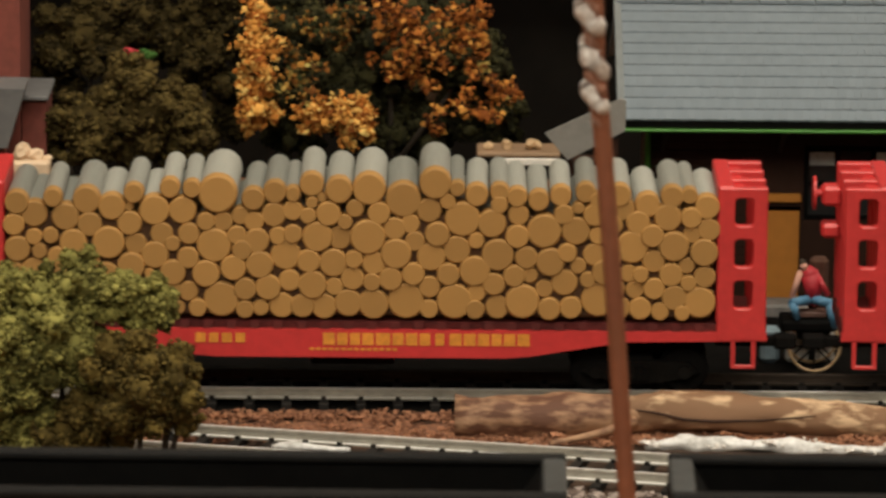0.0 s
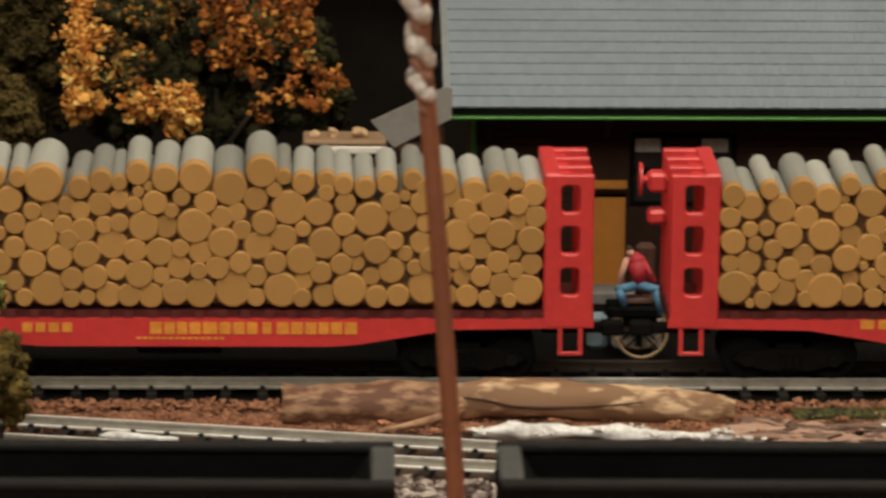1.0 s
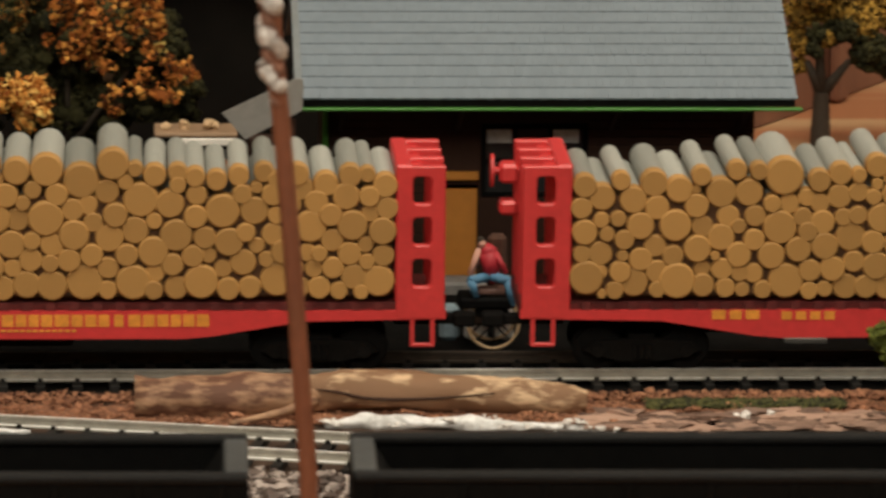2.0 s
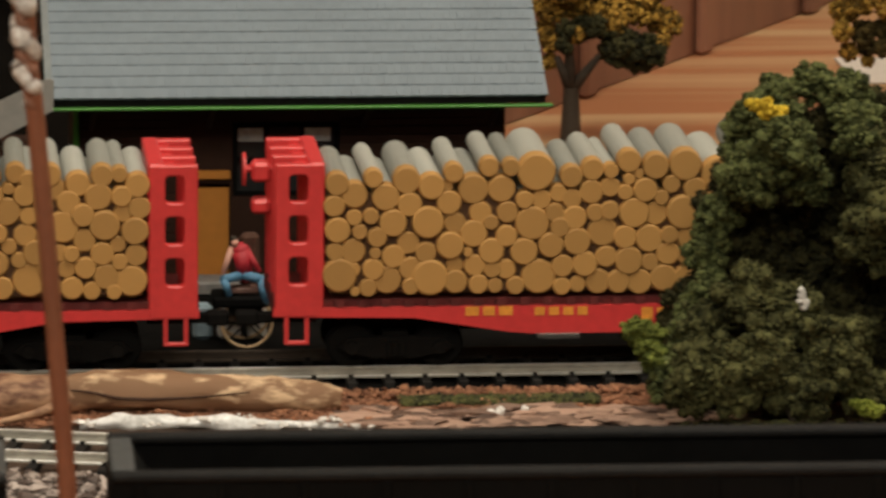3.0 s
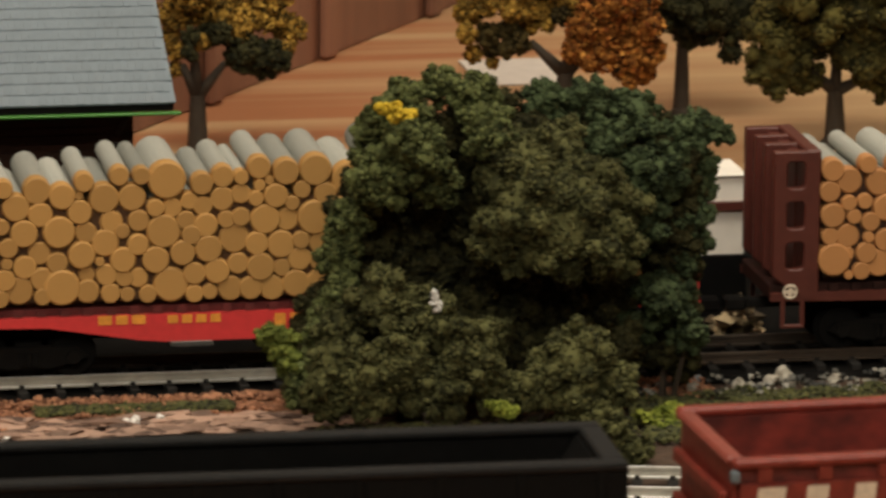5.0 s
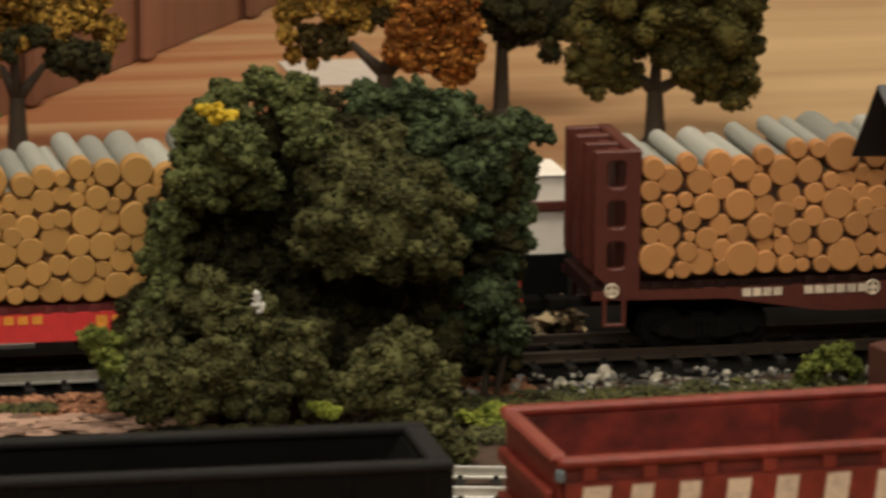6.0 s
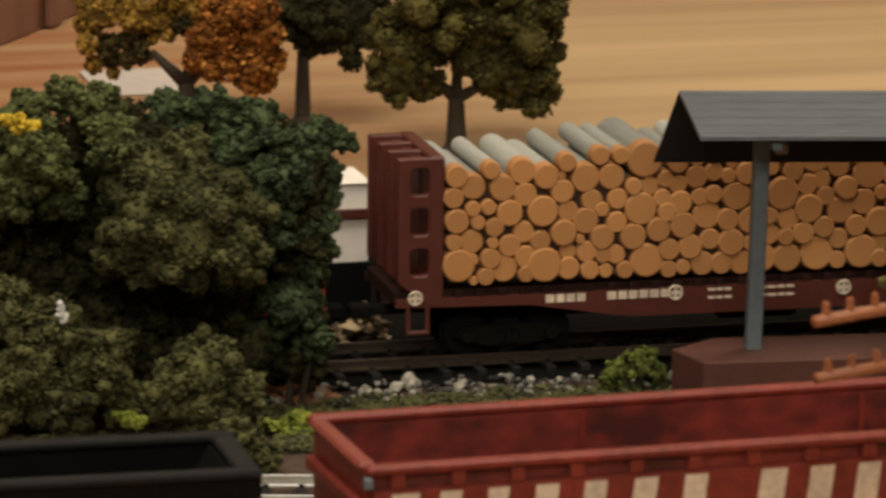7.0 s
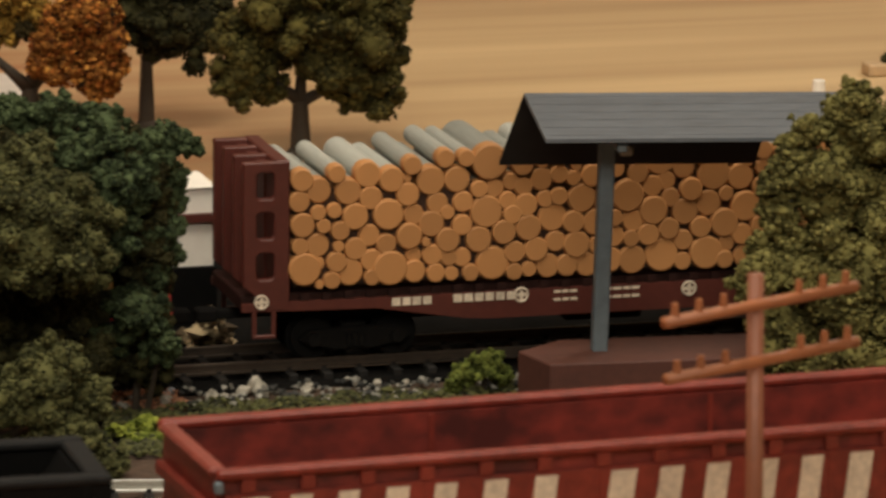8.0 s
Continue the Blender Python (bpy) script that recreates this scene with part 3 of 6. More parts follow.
LOGS += millimetres([(3.1, 32.0, 2.5), (8.3, 34.3, 3.2), (16.5, 33.6, 3.0), (22.5, 35.4, 2.9), (32.0, 34.2, 3.4), (38.8, 33.6, 2.4), (44.3, 32.6, 3.0), (48.4, 34.9, 2.0), (51.0, 31.7, 1.7), (54.8, 34.4, 2.4), (59.1, 34.0, 1.9), (68.5, 33.0, 2.4), (76.4, 32.0, 1.7), (80.6, 35.2, 2.9)])
LOGS += millimetres([(-76.4, 37.8, 1.7), (-72.8, 38.1, 1.7), (-67.5, 36.4, 2.9), (-59.2, 36.5, 3.4), (-52.8, 36.2, 2.3), (-46.8, 38.6, 2.4), (-44.0, 36.3, 1.6), (-40.1, 38.7, 2.3), (-29.2, 38.5, 2.0), (-24.3, 37.2, 2.6), (-19.4, 38.4, 1.9), (-15.9, 38.9, 2.0), (-10.2, 38.2, 3.2), (-5.1, 38.0, 2.5)])
LOGS += millimetres([(1.5, 38.3, 3.7), (7.9, 40.3, 2.4), (12.8, 37.3, 2.1), (17.7, 39.1, 2.6), (26.9, 37.6, 1.7), (36.7, 38.7, 2.5), (43.0, 40.0, 3.6), (50.4, 40.1, 3.0), (55.4, 39.0, 1.9), (63.6, 36.3, 3.4), (68.3, 39.1, 2.4), (73.4, 36.6, 3.2), (77.3, 39.5, 1.9)])
LOGS += millimetres([(-81.3, 40.6, 2.3), (-76.5, 43.2, 2.8), (-69.3, 42.6, 2.9), (-63.7, 40.8, 2.6), (-54.1, 41.2, 2.6), (-48.6, 44.3, 3.2), (-41.7, 44.3, 2.9), (-36.4, 41.7, 1.9), (-32.2, 41.7, 2.1), (-28.2, 43.1, 1.9), (-24.9, 41.8, 2.1), (-20.4, 43.4, 2.6), (-15.8, 44.5, 2.1), (-12.4, 43.3, 1.7), (-7.8, 43.8, 2.6), (-3.6, 41.9, 1.6)])
LOGS += millimetres([(4.3, 44.0, 2.4), (11.6, 41.5, 2.1), (15.8, 44.7, 2.6), (23.7, 42.7, 3.7), (30.7, 41.7, 3.0), (36.8, 43.8, 2.2), (47.5, 44.0, 2.1), (54.6, 44.0, 2.4), (58.9, 41.5, 2.1), (64.7, 42.2, 2.5), (71.7, 43.5, 2.9), (77.2, 43.5, 2.2), (81.4, 40.7, 2.4)])
LOGS += millimetres([(-80.5, 45.9, 2.5), (-72.2, 47.2, 2.0), (-64.2, 46.6, 2.9), (-58.5, 45.1, 2.8), (-53.1, 48.4, 2.1), (-44.7, 49.6, 2.1), (-39.7, 49.5, 1.9), (-33.4, 48.3, 4.0), (-25.1, 47.2, 2.4), (-20.1, 48.8, 2.4), (-16.0, 48.5, 1.6), (-11.6, 50.7, 2.5), (-5.1, 49.5, 2.8), (-1.3, 45.1, 1.9)])
LOGS += millimetres([(2.0, 49.8, 3.4), (9.7, 47.2, 3.7), (17.3, 51.2, 3.3), (20.2, 47.0, 1.7), (22.5, 50.0, 1.6), (27.2, 48.5, 2.4), (32.4, 49.1, 2.0), (32.5, 46.2, 1.8), (36.5, 48.1, 2.1), (41.5, 47.3, 2.2), (46.8, 48.4, 2.2), (52.7, 49.2, 2.1), (55.6, 47.4, 1.8), (60.5, 48.7, 2.4), (61.3, 45.4, 2.5), (66.9, 46.4, 2.6), (72.8, 48.4, 2.4), (76.7, 48.7, 1.7), (81.0, 46.1, 2.6)])


def fillers(logs):
    """Thin logs for the spaces that the large ones leave inside the stack."""
    have = np.array([(x, z, r * 1.16) for x, z, r in logs])
    xs, zs = np.meshgrid(np.arange(-0.0815, 0.0816, 0.0004), np.arange(0.0200, 0.0490, 0.0004))
    spots = np.stack((xs.ravel(), zs.ravel()), 1)
    room = np.full(len(spots), 1.0)
    cover = np.full(len(spots), -1.0)
    for x, z, r in have:
        room = np.minimum(room, np.hypot(spots[:, 0] - x, spots[:, 1] - z) - r)
        cover = np.where(np.abs(spots[:, 0] - x) < r, np.maximum(cover, z + r), cover)
    room = np.where(cover > spots[:, 1] + 0.0015, room, -1.0)
    room = np.minimum(room, spots[:, 1] - 0.0190)
    added = []
    while len(added) < 105:
        k = int(np.argmax(room))
        if room[k] < 0.00095:
            break
        x, z, r = spots[k, 0], spots[k, 1], min(0.0030, room[k] * 1.16)
        added.append((x, z, r / 1.16))
        room = np.minimum(room, np.hypot(spots[:, 0] - x, spots[:, 1] - z) - r)
    return added


def log_mesh(end):
    bm = bmesh.new()
    rings = []
    for y, r in ((-0.0165, 0.86), (-0.0164, 0.93), (-0.0162, 0.98), (-0.0158, 1.0), (-0.0130, 1.0), (0.0150, 0.965)):
        rings.append([bm.verts.new((r * math.cos(k * math.tau / 18), y, r * math.sin(k * math.tau / 18))) for k in range(18)])
    for j in range(5):
        for k in range(18):
            f = bm.faces.new((rings[j][k], rings[j][(k + 1) % 18], rings[j + 1][(k + 1) % 18], rings[j + 1][k]))
            f.material_index, f.smooth = (0 if j < 4 else 1), True
    bm.faces.new(rings[0]).material_index = 0
    bm.faces.new(rings[-1]).material_index = 1
    bmesh.ops.recalc_face_normals(bm, faces=bm.faces)
    me = bpy.data.meshes.new("log")
    bm.to_mesh(me)
    bm.free()
    me.materials.append(end)
    me.materials.append(LOG_BARK)
    return me


def log_load(m, end, label, core=CORE):
    load = thing("log_load", m, label, "log load", "log loads")
    me = log_mesh(end)
    rng = random.Random(3)
    for x, z, r in LOGS + fillers(LOGS):
        ob = new("log", me)
        ob.parent = load
        ob.location, ob.scale = (x, rng.uniform(-0.0004, 0.0004), z), (r * 1.16, 1, r * 1.16)
        ob.rotation_euler = (0, rng.uniform(0, 6.28), rng.uniform(-0.012, 0.012))
    # dark core and bed: shade between the logs, put into their colour
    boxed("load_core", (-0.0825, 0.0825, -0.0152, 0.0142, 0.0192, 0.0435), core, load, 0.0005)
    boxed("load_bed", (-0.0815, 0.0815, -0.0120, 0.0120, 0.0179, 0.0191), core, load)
    return load


CAR_X = (-0.1043, 0.1042, 0.3124)
bulkhead_flat(pose(CAR_X[0], 0, 0), RED, "bright red model flat car with tall end bulkheads and yellow lettering")
bulkhead_flat(pose(CAR_X[1], 0, 0), RED, "bright red model flat car with brake wheel on bulkhead", True)
bulkhead_flat(pose(CAR_X[2], 0, 0), MAROON, "dark oxide-brown model flat car with end bulkheads and white lettering")
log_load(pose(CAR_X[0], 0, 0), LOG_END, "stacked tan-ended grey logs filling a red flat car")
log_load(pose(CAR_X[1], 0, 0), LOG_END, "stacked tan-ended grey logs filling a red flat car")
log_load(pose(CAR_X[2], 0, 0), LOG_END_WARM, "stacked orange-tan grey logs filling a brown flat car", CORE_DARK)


# ---- ground cover ----
def pad(name, outline, z0, z1, mat, label, seed=1):
    """A low uneven bed: a ring of outline points with a bevelled, slightly rough top."""
    bm = bmesh.new()
    x0, x1, y0, y1 = outline
    nx, ny = max(2, int((x1 - x0) / 0.006)), max(2, int((y1 - y0) / 0.006))
    top = []
    for i in range(nx + 1):
        row = []
        for j in range(ny + 1):
            x, y = x0 + (x1 - x0) * i / nx, y0 + (y1 - y0) * j / ny
            edge = i in (0, nx) or j in (0, ny)
            z = z0 if edge else z1 + 0.0009 * noise.noise(Vector((x * 160 + seed, y * 160, seed)))
            row.append(bm.verts.new((x, y, z)))
        top.append(row)
    for i in range(nx):
        for j in range(ny):
            bm.faces.new((top[i][j], top[i + 1][j], top[i + 1][j + 1], top[i][j + 1]))
    return tagged(part(name, bm, mat, None, "", True), label, name.split("_")[0], kind="structure")


# pad coloured near black for the shade below the cars
pad("ground_cinders", (-0.60, 0.75, 0.010, 0.205), -0.0068, -0.0052, BED_BLACK, "ground behind the main track, blackened for the shade under the cars", 2)
pad("ground_front", (-0.60, 0.75, -0.30, -0.012), -0.0068, -0.0056, EARTH, "dark earth ground in front of the main track", 5)
pad("ground_ballast", (-0.32, 0.19, -0.043, -0.0178), -0.0066, -0.0048, BALLAST, "red-brown ballast bed beside the main track", 9)
tagged(boxed("roadbed", (-0.45, 0.70, -0.0175, 0.0175, -0.0064, -0.0040), BED_BLACK, None, 0.0014), "black plastic roadbed under the main track", "roadbed", kind="structure")


def scatter(name, x0, x1, y0, y1, count, size, mat, label, seed, z=-0.0052, lumpy=0.0, ridge=None, along=1.0, flat=0.7):
    rng = np.random.default_rng(seed)
    p = np.empty((count, 3))
    p[:, 0], p[:, 1] = rng.uniform(x0, x1, count), rng.uniform(y0, y1, count)
    if ridge is not None:
        p[:, 1] = np.interp(p[:, 0], *ridge) + rng.normal(0, (y1 - y0) / 4, count)
    p[:, 2] = z + rng.uniform(0, 0.0008, count) + lumpy * np.maximum(0, np.sin(p[:, 0] * 310 + seed) * np.sin(p[:, 1] * 420 + p[:, 0] * 130))
    s = size * rng.lognormal(0, 0.35, count)
    return tagged(nuggets(name, p, s, mat, None, "", rng, flat, along=along), label, "ground cover", kind="stuff")


scatter("ballast", -0.30, 0.03, -0.042, -0.0165, 10000, 0.00055, BALLAST, "red-brown ballast chips beside the track", 1, lumpy=0.0012)
scatter("ballast", 0.03, 0.20, -0.034, -0.0165, 5200, 0.00055, BALLAST, "red-brown ballast chips beside the track", 2, lumpy=0.0012)
scatter("ballast", -0.30, 0.20, -0.0225, -0.0160, 4200, 0.00055, BALLAST, "red-brown ballast chips heaped against the ties", 12, z=-0.0042)
scatter("turf", 0.038, 0.085, -0.031, -0.024, 2200, 0.0006, GRASS, "patch of dull green turf on the ballast", 3, z=-0.0042)
scatter("rock_chips", 0.024, 0.115, -0.048, -0.034, 520, 0.0018, PINKROCK, "flat pinkish brown rock flakes in front of the track", 4, lumpy=0.0012, along=2.6, flat=0.42)
scatter("gravel", 0.176, 0.320, -0.036, -0.019, 650, 0.0009, SHALE, "mixed pale and dark gravel beside the track", 5, lumpy=0.0025)
scatter("turf", 0.176, 0.320, -0.050, -0.030, 5200, 0.0007, GRASS, "olive green turf between the stones", 6, z=-0.0048, lumpy=0.0012)
scatter("turf", 0.176, 0.190, -0.062, -0.050, 280, 0.0011, LEAF_LIME, "bright lime turf beside the stones", 7, z=-0.0045, lumpy=0.003)
scatter("plaster_crumbs", -0.040, 0.029, -0.0462, -0.0415, 350, 0.0006, GLOSSY, "white plaster crumbs along the fallen log", 8, ridge=((-0.04, 0.0, 0.029), (-0.0420, -0.0430, -0.0478)), z=-0.0050, lumpy=0.0016)
scatter("rubble", 0.2135, 0.2245, 0.024, 0.034, 150, 0.0015, TANSTONE, "pale stone rubble behind the track", 9, z=-0.0040, lumpy=0.0085)
scatter("turf", 0.10, 0.20, -0.075, -0.050, 1200, 0.0011, GRASS, "olive green turf at the foot of the bush", 10, z=-0.0048)


scatter("plaster_crumbs", -0.058, -0.033, -0.108, -0.086, 230, 0.0013, CRUMB, "pinkish white plaster crumbs in front of the siding", 11, z=-0.0050, lumpy=0.002)


def stone(x, y, z, r, seed, mat, label):
    bm = bmesh.new()
    bmesh.ops.create_icosphere(bm, subdivisions=2, radius=r)
    for v in bm.verts:
        v.co *= 0.75 + 0.5 * noise.noise(v.co * (1.1 / r) + Vector((seed * 3.1, 0, 0)))
        v.co.z *= 0.75
    ob = part("stone", bm, mat)
    ob.location = (x, y, z)
    ob.rotation_euler = (seed, seed * 2, seed * 3)
    return tagged(ob, label, "stone", "stones beside the track")


for i, (x, y, r) in enumerate(((0.2192, -0.020, 0.0030), (0.2212, -0.023, 0.0024), (0.2162, -0.022, 0.0022), (0.2072, -0.0255, 0.0024), (0.2097, -0.028, 0.0020), (0.2307, -0.025, 0.0019), (0.2322, -0.021, 0.0016),
                               (0.1952, -0.019, 0.0019), (0.1987, -0.018, 0.0020), (0.2497, -0.020, 0.0014), (0.2447, -0.019, 0.0013), (0.2757, -0.030, 0.0016), (0.2567, -0.021, 0.0013))):
    stone(x, y, -0.0052 + r * 0.55, r, i + 1.3, PALESTONE if i not in (7, 8) else BLUESTONE, "rough pale stone on the turf" if i not in (7, 8) else "rough blue-grey stone on the turf")
# white beads added in place of the glints on the rock
for i, (x, y, r) in enumerate(((0.060, -0.040, 0.0016), (0.0575, -0.0405, 0.0013), (0.066, -0.038, 0.0012))):
    stone(x, y, -0.0042 + r * 0.5, r, i + 20.7, GLOSSY, "white bead added for a glint on the rock chips")
# ---- fallen branch beside the track ----
def branch(name, points, label, mat, wobble=0.12, sides=16, seed=0.0):
    """A tapered, knotty round along points (x, y, z, radius)."""
    bm = bmesh.new()
    rings, path = [], []
    for i in range(len(points) - 1):
        for k in range(6):
            t = k / 6
            path.append([a + (b - a) * t for a, b in zip(points[i], points[i + 1])])
    path.append(list(points[-1]))
    for i, (x, y, z, r) in enumerate(path):
        p = Vector((x, y, z))
        q = Vector(path[min(i + 1, len(path) - 1)][:3]) - Vector(path[max(i - 1, 0)][:3])
        rot = q.to_track_quat("Z", "Y").to_matrix()
        ring = []
        for k in range(sides):
            a = k * math.tau / sides
            d = rot @ Vector((math.cos(a), math.sin(a), 0))
            w = 1 + wobble * noise.noise(Vector((x * 120, math.cos(a) * 1.2, math.sin(a) * 1.2 + seed))) + 0.5 * wobble * noise.noise(Vector((x * 500, a, seed)))
            ring.append(bm.verts.new(p + d * r * w))
        rings.append(ring)
    for i in range(len(rings) - 1):
        for k in range(sides):
            bm.faces.new((rings[i][k], rings[i][(k + 1) % sides], rings[i + 1][(k + 1) % sides], rings[i + 1][k])).smooth = True
    bm.faces.new(list(reversed(rings[0])))
    bm.faces.new(rings[-1])
    bmesh.ops.recalc_face_normals(bm, faces=bm.faces)
    return part(name, bm, mat)


fallen = thing("fallen_log", pose(0, 0, 0), "knotty brown twig log lying beside the track", "log")
trunk = branch("log_trunk", [(-0.0820, -0.0310, -0.0012, 0.0051), (-0.062, -0.0312, -0.0012, 0.0053), (-0.044, -0.0305, -0.0004, 0.0048), (-0.034, -0.030, 0.0002, 0.0038)], "", BARK_RED, 0.25)
trunk.parent = fallen
upper = branch("upper_trunk", [(-0.046, -0.0305, 0.0002, 0.0040), (-0.034, -0.030, 0.0006, 0.0046), (-0.008, -0.0302, -0.0004, 0.0044), (0.010, -0.0306, -0.0010, 0.0041), (0.0205, -0.0310, -0.0018, 0.0036), (0.0235, -0.0312, -0.0022, 0.0026)], "", BARK, 0.25)
upper.parent = fallen
tagged(upper, "paler peeled upper length")
crack = branch("crack", [(-0.0400, -0.03433, 0.0016, 0.00022), (-0.0350, -0.03458, 0.0010, 0.00034), (-0.0290, -0.03483, -0.0004, 0.00042), (-0.0220, -0.03488, -0.0008, 0.00036),
                         (-0.0120, -0.03473, -0.0006, 0.00030), (-0.0040, -0.03468, 0.0000, 0.00022), (0.0020, -0.03463, 0.0006, 0.00014)], "", CRACK, 0.5, 8, 5.0)
crack.parent = fallen
tagged(crack, "dark drying crack along the log")
fork = branch("side_branch", [(-0.040, -0.0345, -0.0010, 0.0012), (-0.048, -0.0385, -0.0028, 0.0010), (-0.060, -0.0420, -0.0048, 0.0008)], "", BARK_RED, 0.2, 8, 4.0)
fork.parent = fallen


strip = branch("white_strip", [(-0.038, -0.0420, -0.0050, 0.0008), (-0.028, -0.0424, -0.0044, 0.0019), (-0.016, -0.0427, -0.0045, 0.0017), (-0.002, -0.0432, -0.0047, 0.0016), (0.012, -0.0452, -0.0048, 0.0010), (0.029, -0.0478, -0.0051, 0.0007)], "", PLASTER, 0.9, 12, 7.0)
tagged(strip, "ragged strip of glossy white plaster beside the log", "plaster")
smear = branch("white_strip", [(-0.1240, -0.0520, -0.0034, 0.0005), (-0.1185, -0.0532, -0.0030, 0.0010), (-0.1120, -0.0546, -0.0030, 0.0011), (-0.1060, -0.0560, -0.0034, 0.0006)], "", PLASTER, 0.9, 12, 3.0)
tagged(smear, "white streak laid between the siding rails", "plaster")
plank = boxed("plank", (0.0782, 0.0888, 0.0380, 0.0425, -0.0056, -0.0040), GREYBOARD, None, 0.0003)
tagged(plank, "short pale grey plank lying behind the track", "plank")


# ---- station ----
def station():
    x0, x1 = -0.0412, 0.0846
    ob = thing("station_building", pose(0, 0, 0), "dark brown model station with grey shingled roof and green eaves", "station building")
    wl, wr = x0 + 0.008, 0.0765
    bm = bmesh.new()
    lattice(bm, (wl, -0.0035, 0.0062, 0.0068, 0.0340, wr), (-0.006, 0.0180, 0.0215, 0.0372, 0.0480), {(1, 0), (1, 1), (3, 1), (3, 2)}, 0.100, 0.103)
    part("front_wall", bm, WALL_BROWN, ob)
    boxed("side_wall", (wl, wl + 0.003, 0.1032, 0.142, -0.006, 0.0480), WALL_BROWN, ob)
    boxed("side_wall", (wr - 0.003, wr, 0.1032, 0.142, -0.006, 0.0480), WALL_BROWN, ob)
    boxed("back_wall", (wl, wr, 0.1422, 0.145, -0.006, 0.0480), WALL_BROWN, ob)
    for i in range(22):
        z = 0.0005 + i * 0.0021
        for a, b in ((wl, -0.0037), (0.0342, wr)):
            boxed("siding_board", (a, b, 0.0993, 0.1000, z, z + 0.0019), WALL_BROWN, ob)
    boxed("door", (-0.0033, 0.0060, 0.1008, 0.1022, -0.004, 0.0200), DOOR_TAN, ob, 0.0002, "plain orange-tan door")
    boxed("lintel", (-0.0036, 0.0062, 0.0982, 0.0999, 0.0228, 0.0250), DOOR_TAN, ob, 0.0003, "tan beam over the door")
    win = boxed("window", (0.0070, 0.0338, 0.1012, 0.1020, 0.0182, 0.0370), GLASS, ob, 0, "dark station window")
    for a in (0.0070, 0.0150, 0.0240, 0.0328):
        boxed("mullion", (a, a + 0.001, 0.0996, 0.1010, 0.0182, 0.0370), BLACK, win)
    for z in (0.0182, 0.0270, 0.0360):
        boxed("window_rail", (0.0070, 0.0338, 0.0998, 0.1009, z, z + 0.001), BLACK, win)
    # pale panes paint the white highlights on the upper glass
    for a, b in ((0.0082, 0.0146), (0.0252, 0.0318)):
        boxed("highlight_pane", (a, b, 0.1003, 0.1008, 0.0322, 0.0356), PALEGLASS, win, 0, "upper pane coloured pale for a highlight")
    eave_y, eave_z, ridge_y, ridge_z = 0.0755, 0.0487, 0.1225, 0.0705
    run = math.hypot(ridge_y - eave_y, ridge_z - eave_z)
    ang = math.atan2(ridge_z - eave_z, ridge_y - eave_y)
    for s in (-1, 1):
        if s < 0:
            m = Matrix.Translation((0, eave_y, eave_z)) @ Matrix.Rotation(ang, 4, "X")
        else:
            m = Matrix.Translation((x0 + x1, 2 * ridge_y - eave_y, eave_z)) @ Matrix.Rotation(math.pi, 4, "Z") @ Matrix.Rotation(ang, 4, "X")
        bm = bmesh.new()
        box(bm, x0, x1, 0.0016 if s < 0 else 0, run, -0.0016, -0.0004)
        roof = part("roof", bm, ROOF, ob)
        roof.matrix_basis = m
        if s < 0:
            rows, wide = 11, (x1 - x0) / 66
            pitch = run / rows

            def shingle(bm, x, y, lift):
                v = [bm.verts.new(q) for q in ((x + 0.00004, y, 0.0001 + lift), (x + wide - 0.00004, y, 0.0001 + lift), (x + wide - 0.00004, y + pitch, -0.00018), (x + 0.00004, y + pitch, -0.00018),
                                               (x + 0.00004, y, -0.0004), (x + wide - 0.00004, y, -0.0004))]
                bm.faces.new((v[0], v[1], v[2], v[3]))
                bm.faces.new((v[4], v[5], v[1], v[0]))
                bm.faces.new((v[0], v[3], v[4]))
                bm.faces.new((v[1], v[5], v[2]))

            bm = bmesh.new()
            shingle(bm, 0, 0, 0)
            one = part("shingle", bm, ROOF, roof)
            rest = bmesh.new()
            for i in range(rows):
                for k in range(66 if i % 2 == 0 else 65):
                    x = x0 + (k + 0.5 * (i % 2)) * wide
                    lift = 0.00006 * math.sin(i * 7.1 + k * 3.7)
                    if i < 4:
                        piece = one if i == 0 and k == 0 else new("shingle", one.data)
                        piece.parent = roof
                        piece.location = (x, i * pitch, lift)
                    else:
                        shingle(rest, x, i * pitch, lift)
            tagged(part("upper_shingles", rest, ROOF, roof), "grey roof shingles in even courses", kind="stuff")
    for i in range(17):
        x = x0 + 0.004 + i * 0.0073
        boxed("ridge_cap", (x - 0.0036, x + 0.0036, ridge_y - 0.0016, ridge_y + 0.0016, ridge_z - 0.0006, ridge_z + 0.0008), ROOF, ob, 0.0003)
    bm = bmesh.new()
    box(bm, x0 - 0.0004, x0 + 0.0015, -0.0004, run, -0.0004, 0.0004, 0.0002)
    verge = part("verge_trim", bm, VERGE, ob, "plain paler trim along the roof edge")
    verge.matrix_basis = Matrix.Translation((0, eave_y, eave_z)) @ Matrix.Rotation(ang, 4, "X")
    # black board stands in for the shaded gap between shingles and gutter
    boxed("eave_gap_board", (x0 + 0.0006, x1 - 0.0006, eave_y + 0.0006, eave_y + 0.0014, eave_z - 0.0022, eave_z - 0.0003), BLACK, ob)
    boxed("gutter", (x0 - 0.0008, x1 + 0.0012, eave_y - 0.0010, eave_y + 0.0014, eave_z - 0.0031, eave_z - 0.0024), GREEN, ob, 0.0002, "bright green gutter")
    for x in (wl + 0.004, 0.0005, 0.040, wr - 0.004):
        bm = bmesh.new()
        rod(bm, (x, 0.0995, 0.036), (x, eave_y + 0.002, eave_z - 0.0034), 0.0007, sides=6)
        part("bracket", bm, WALL_BROWN, ob)
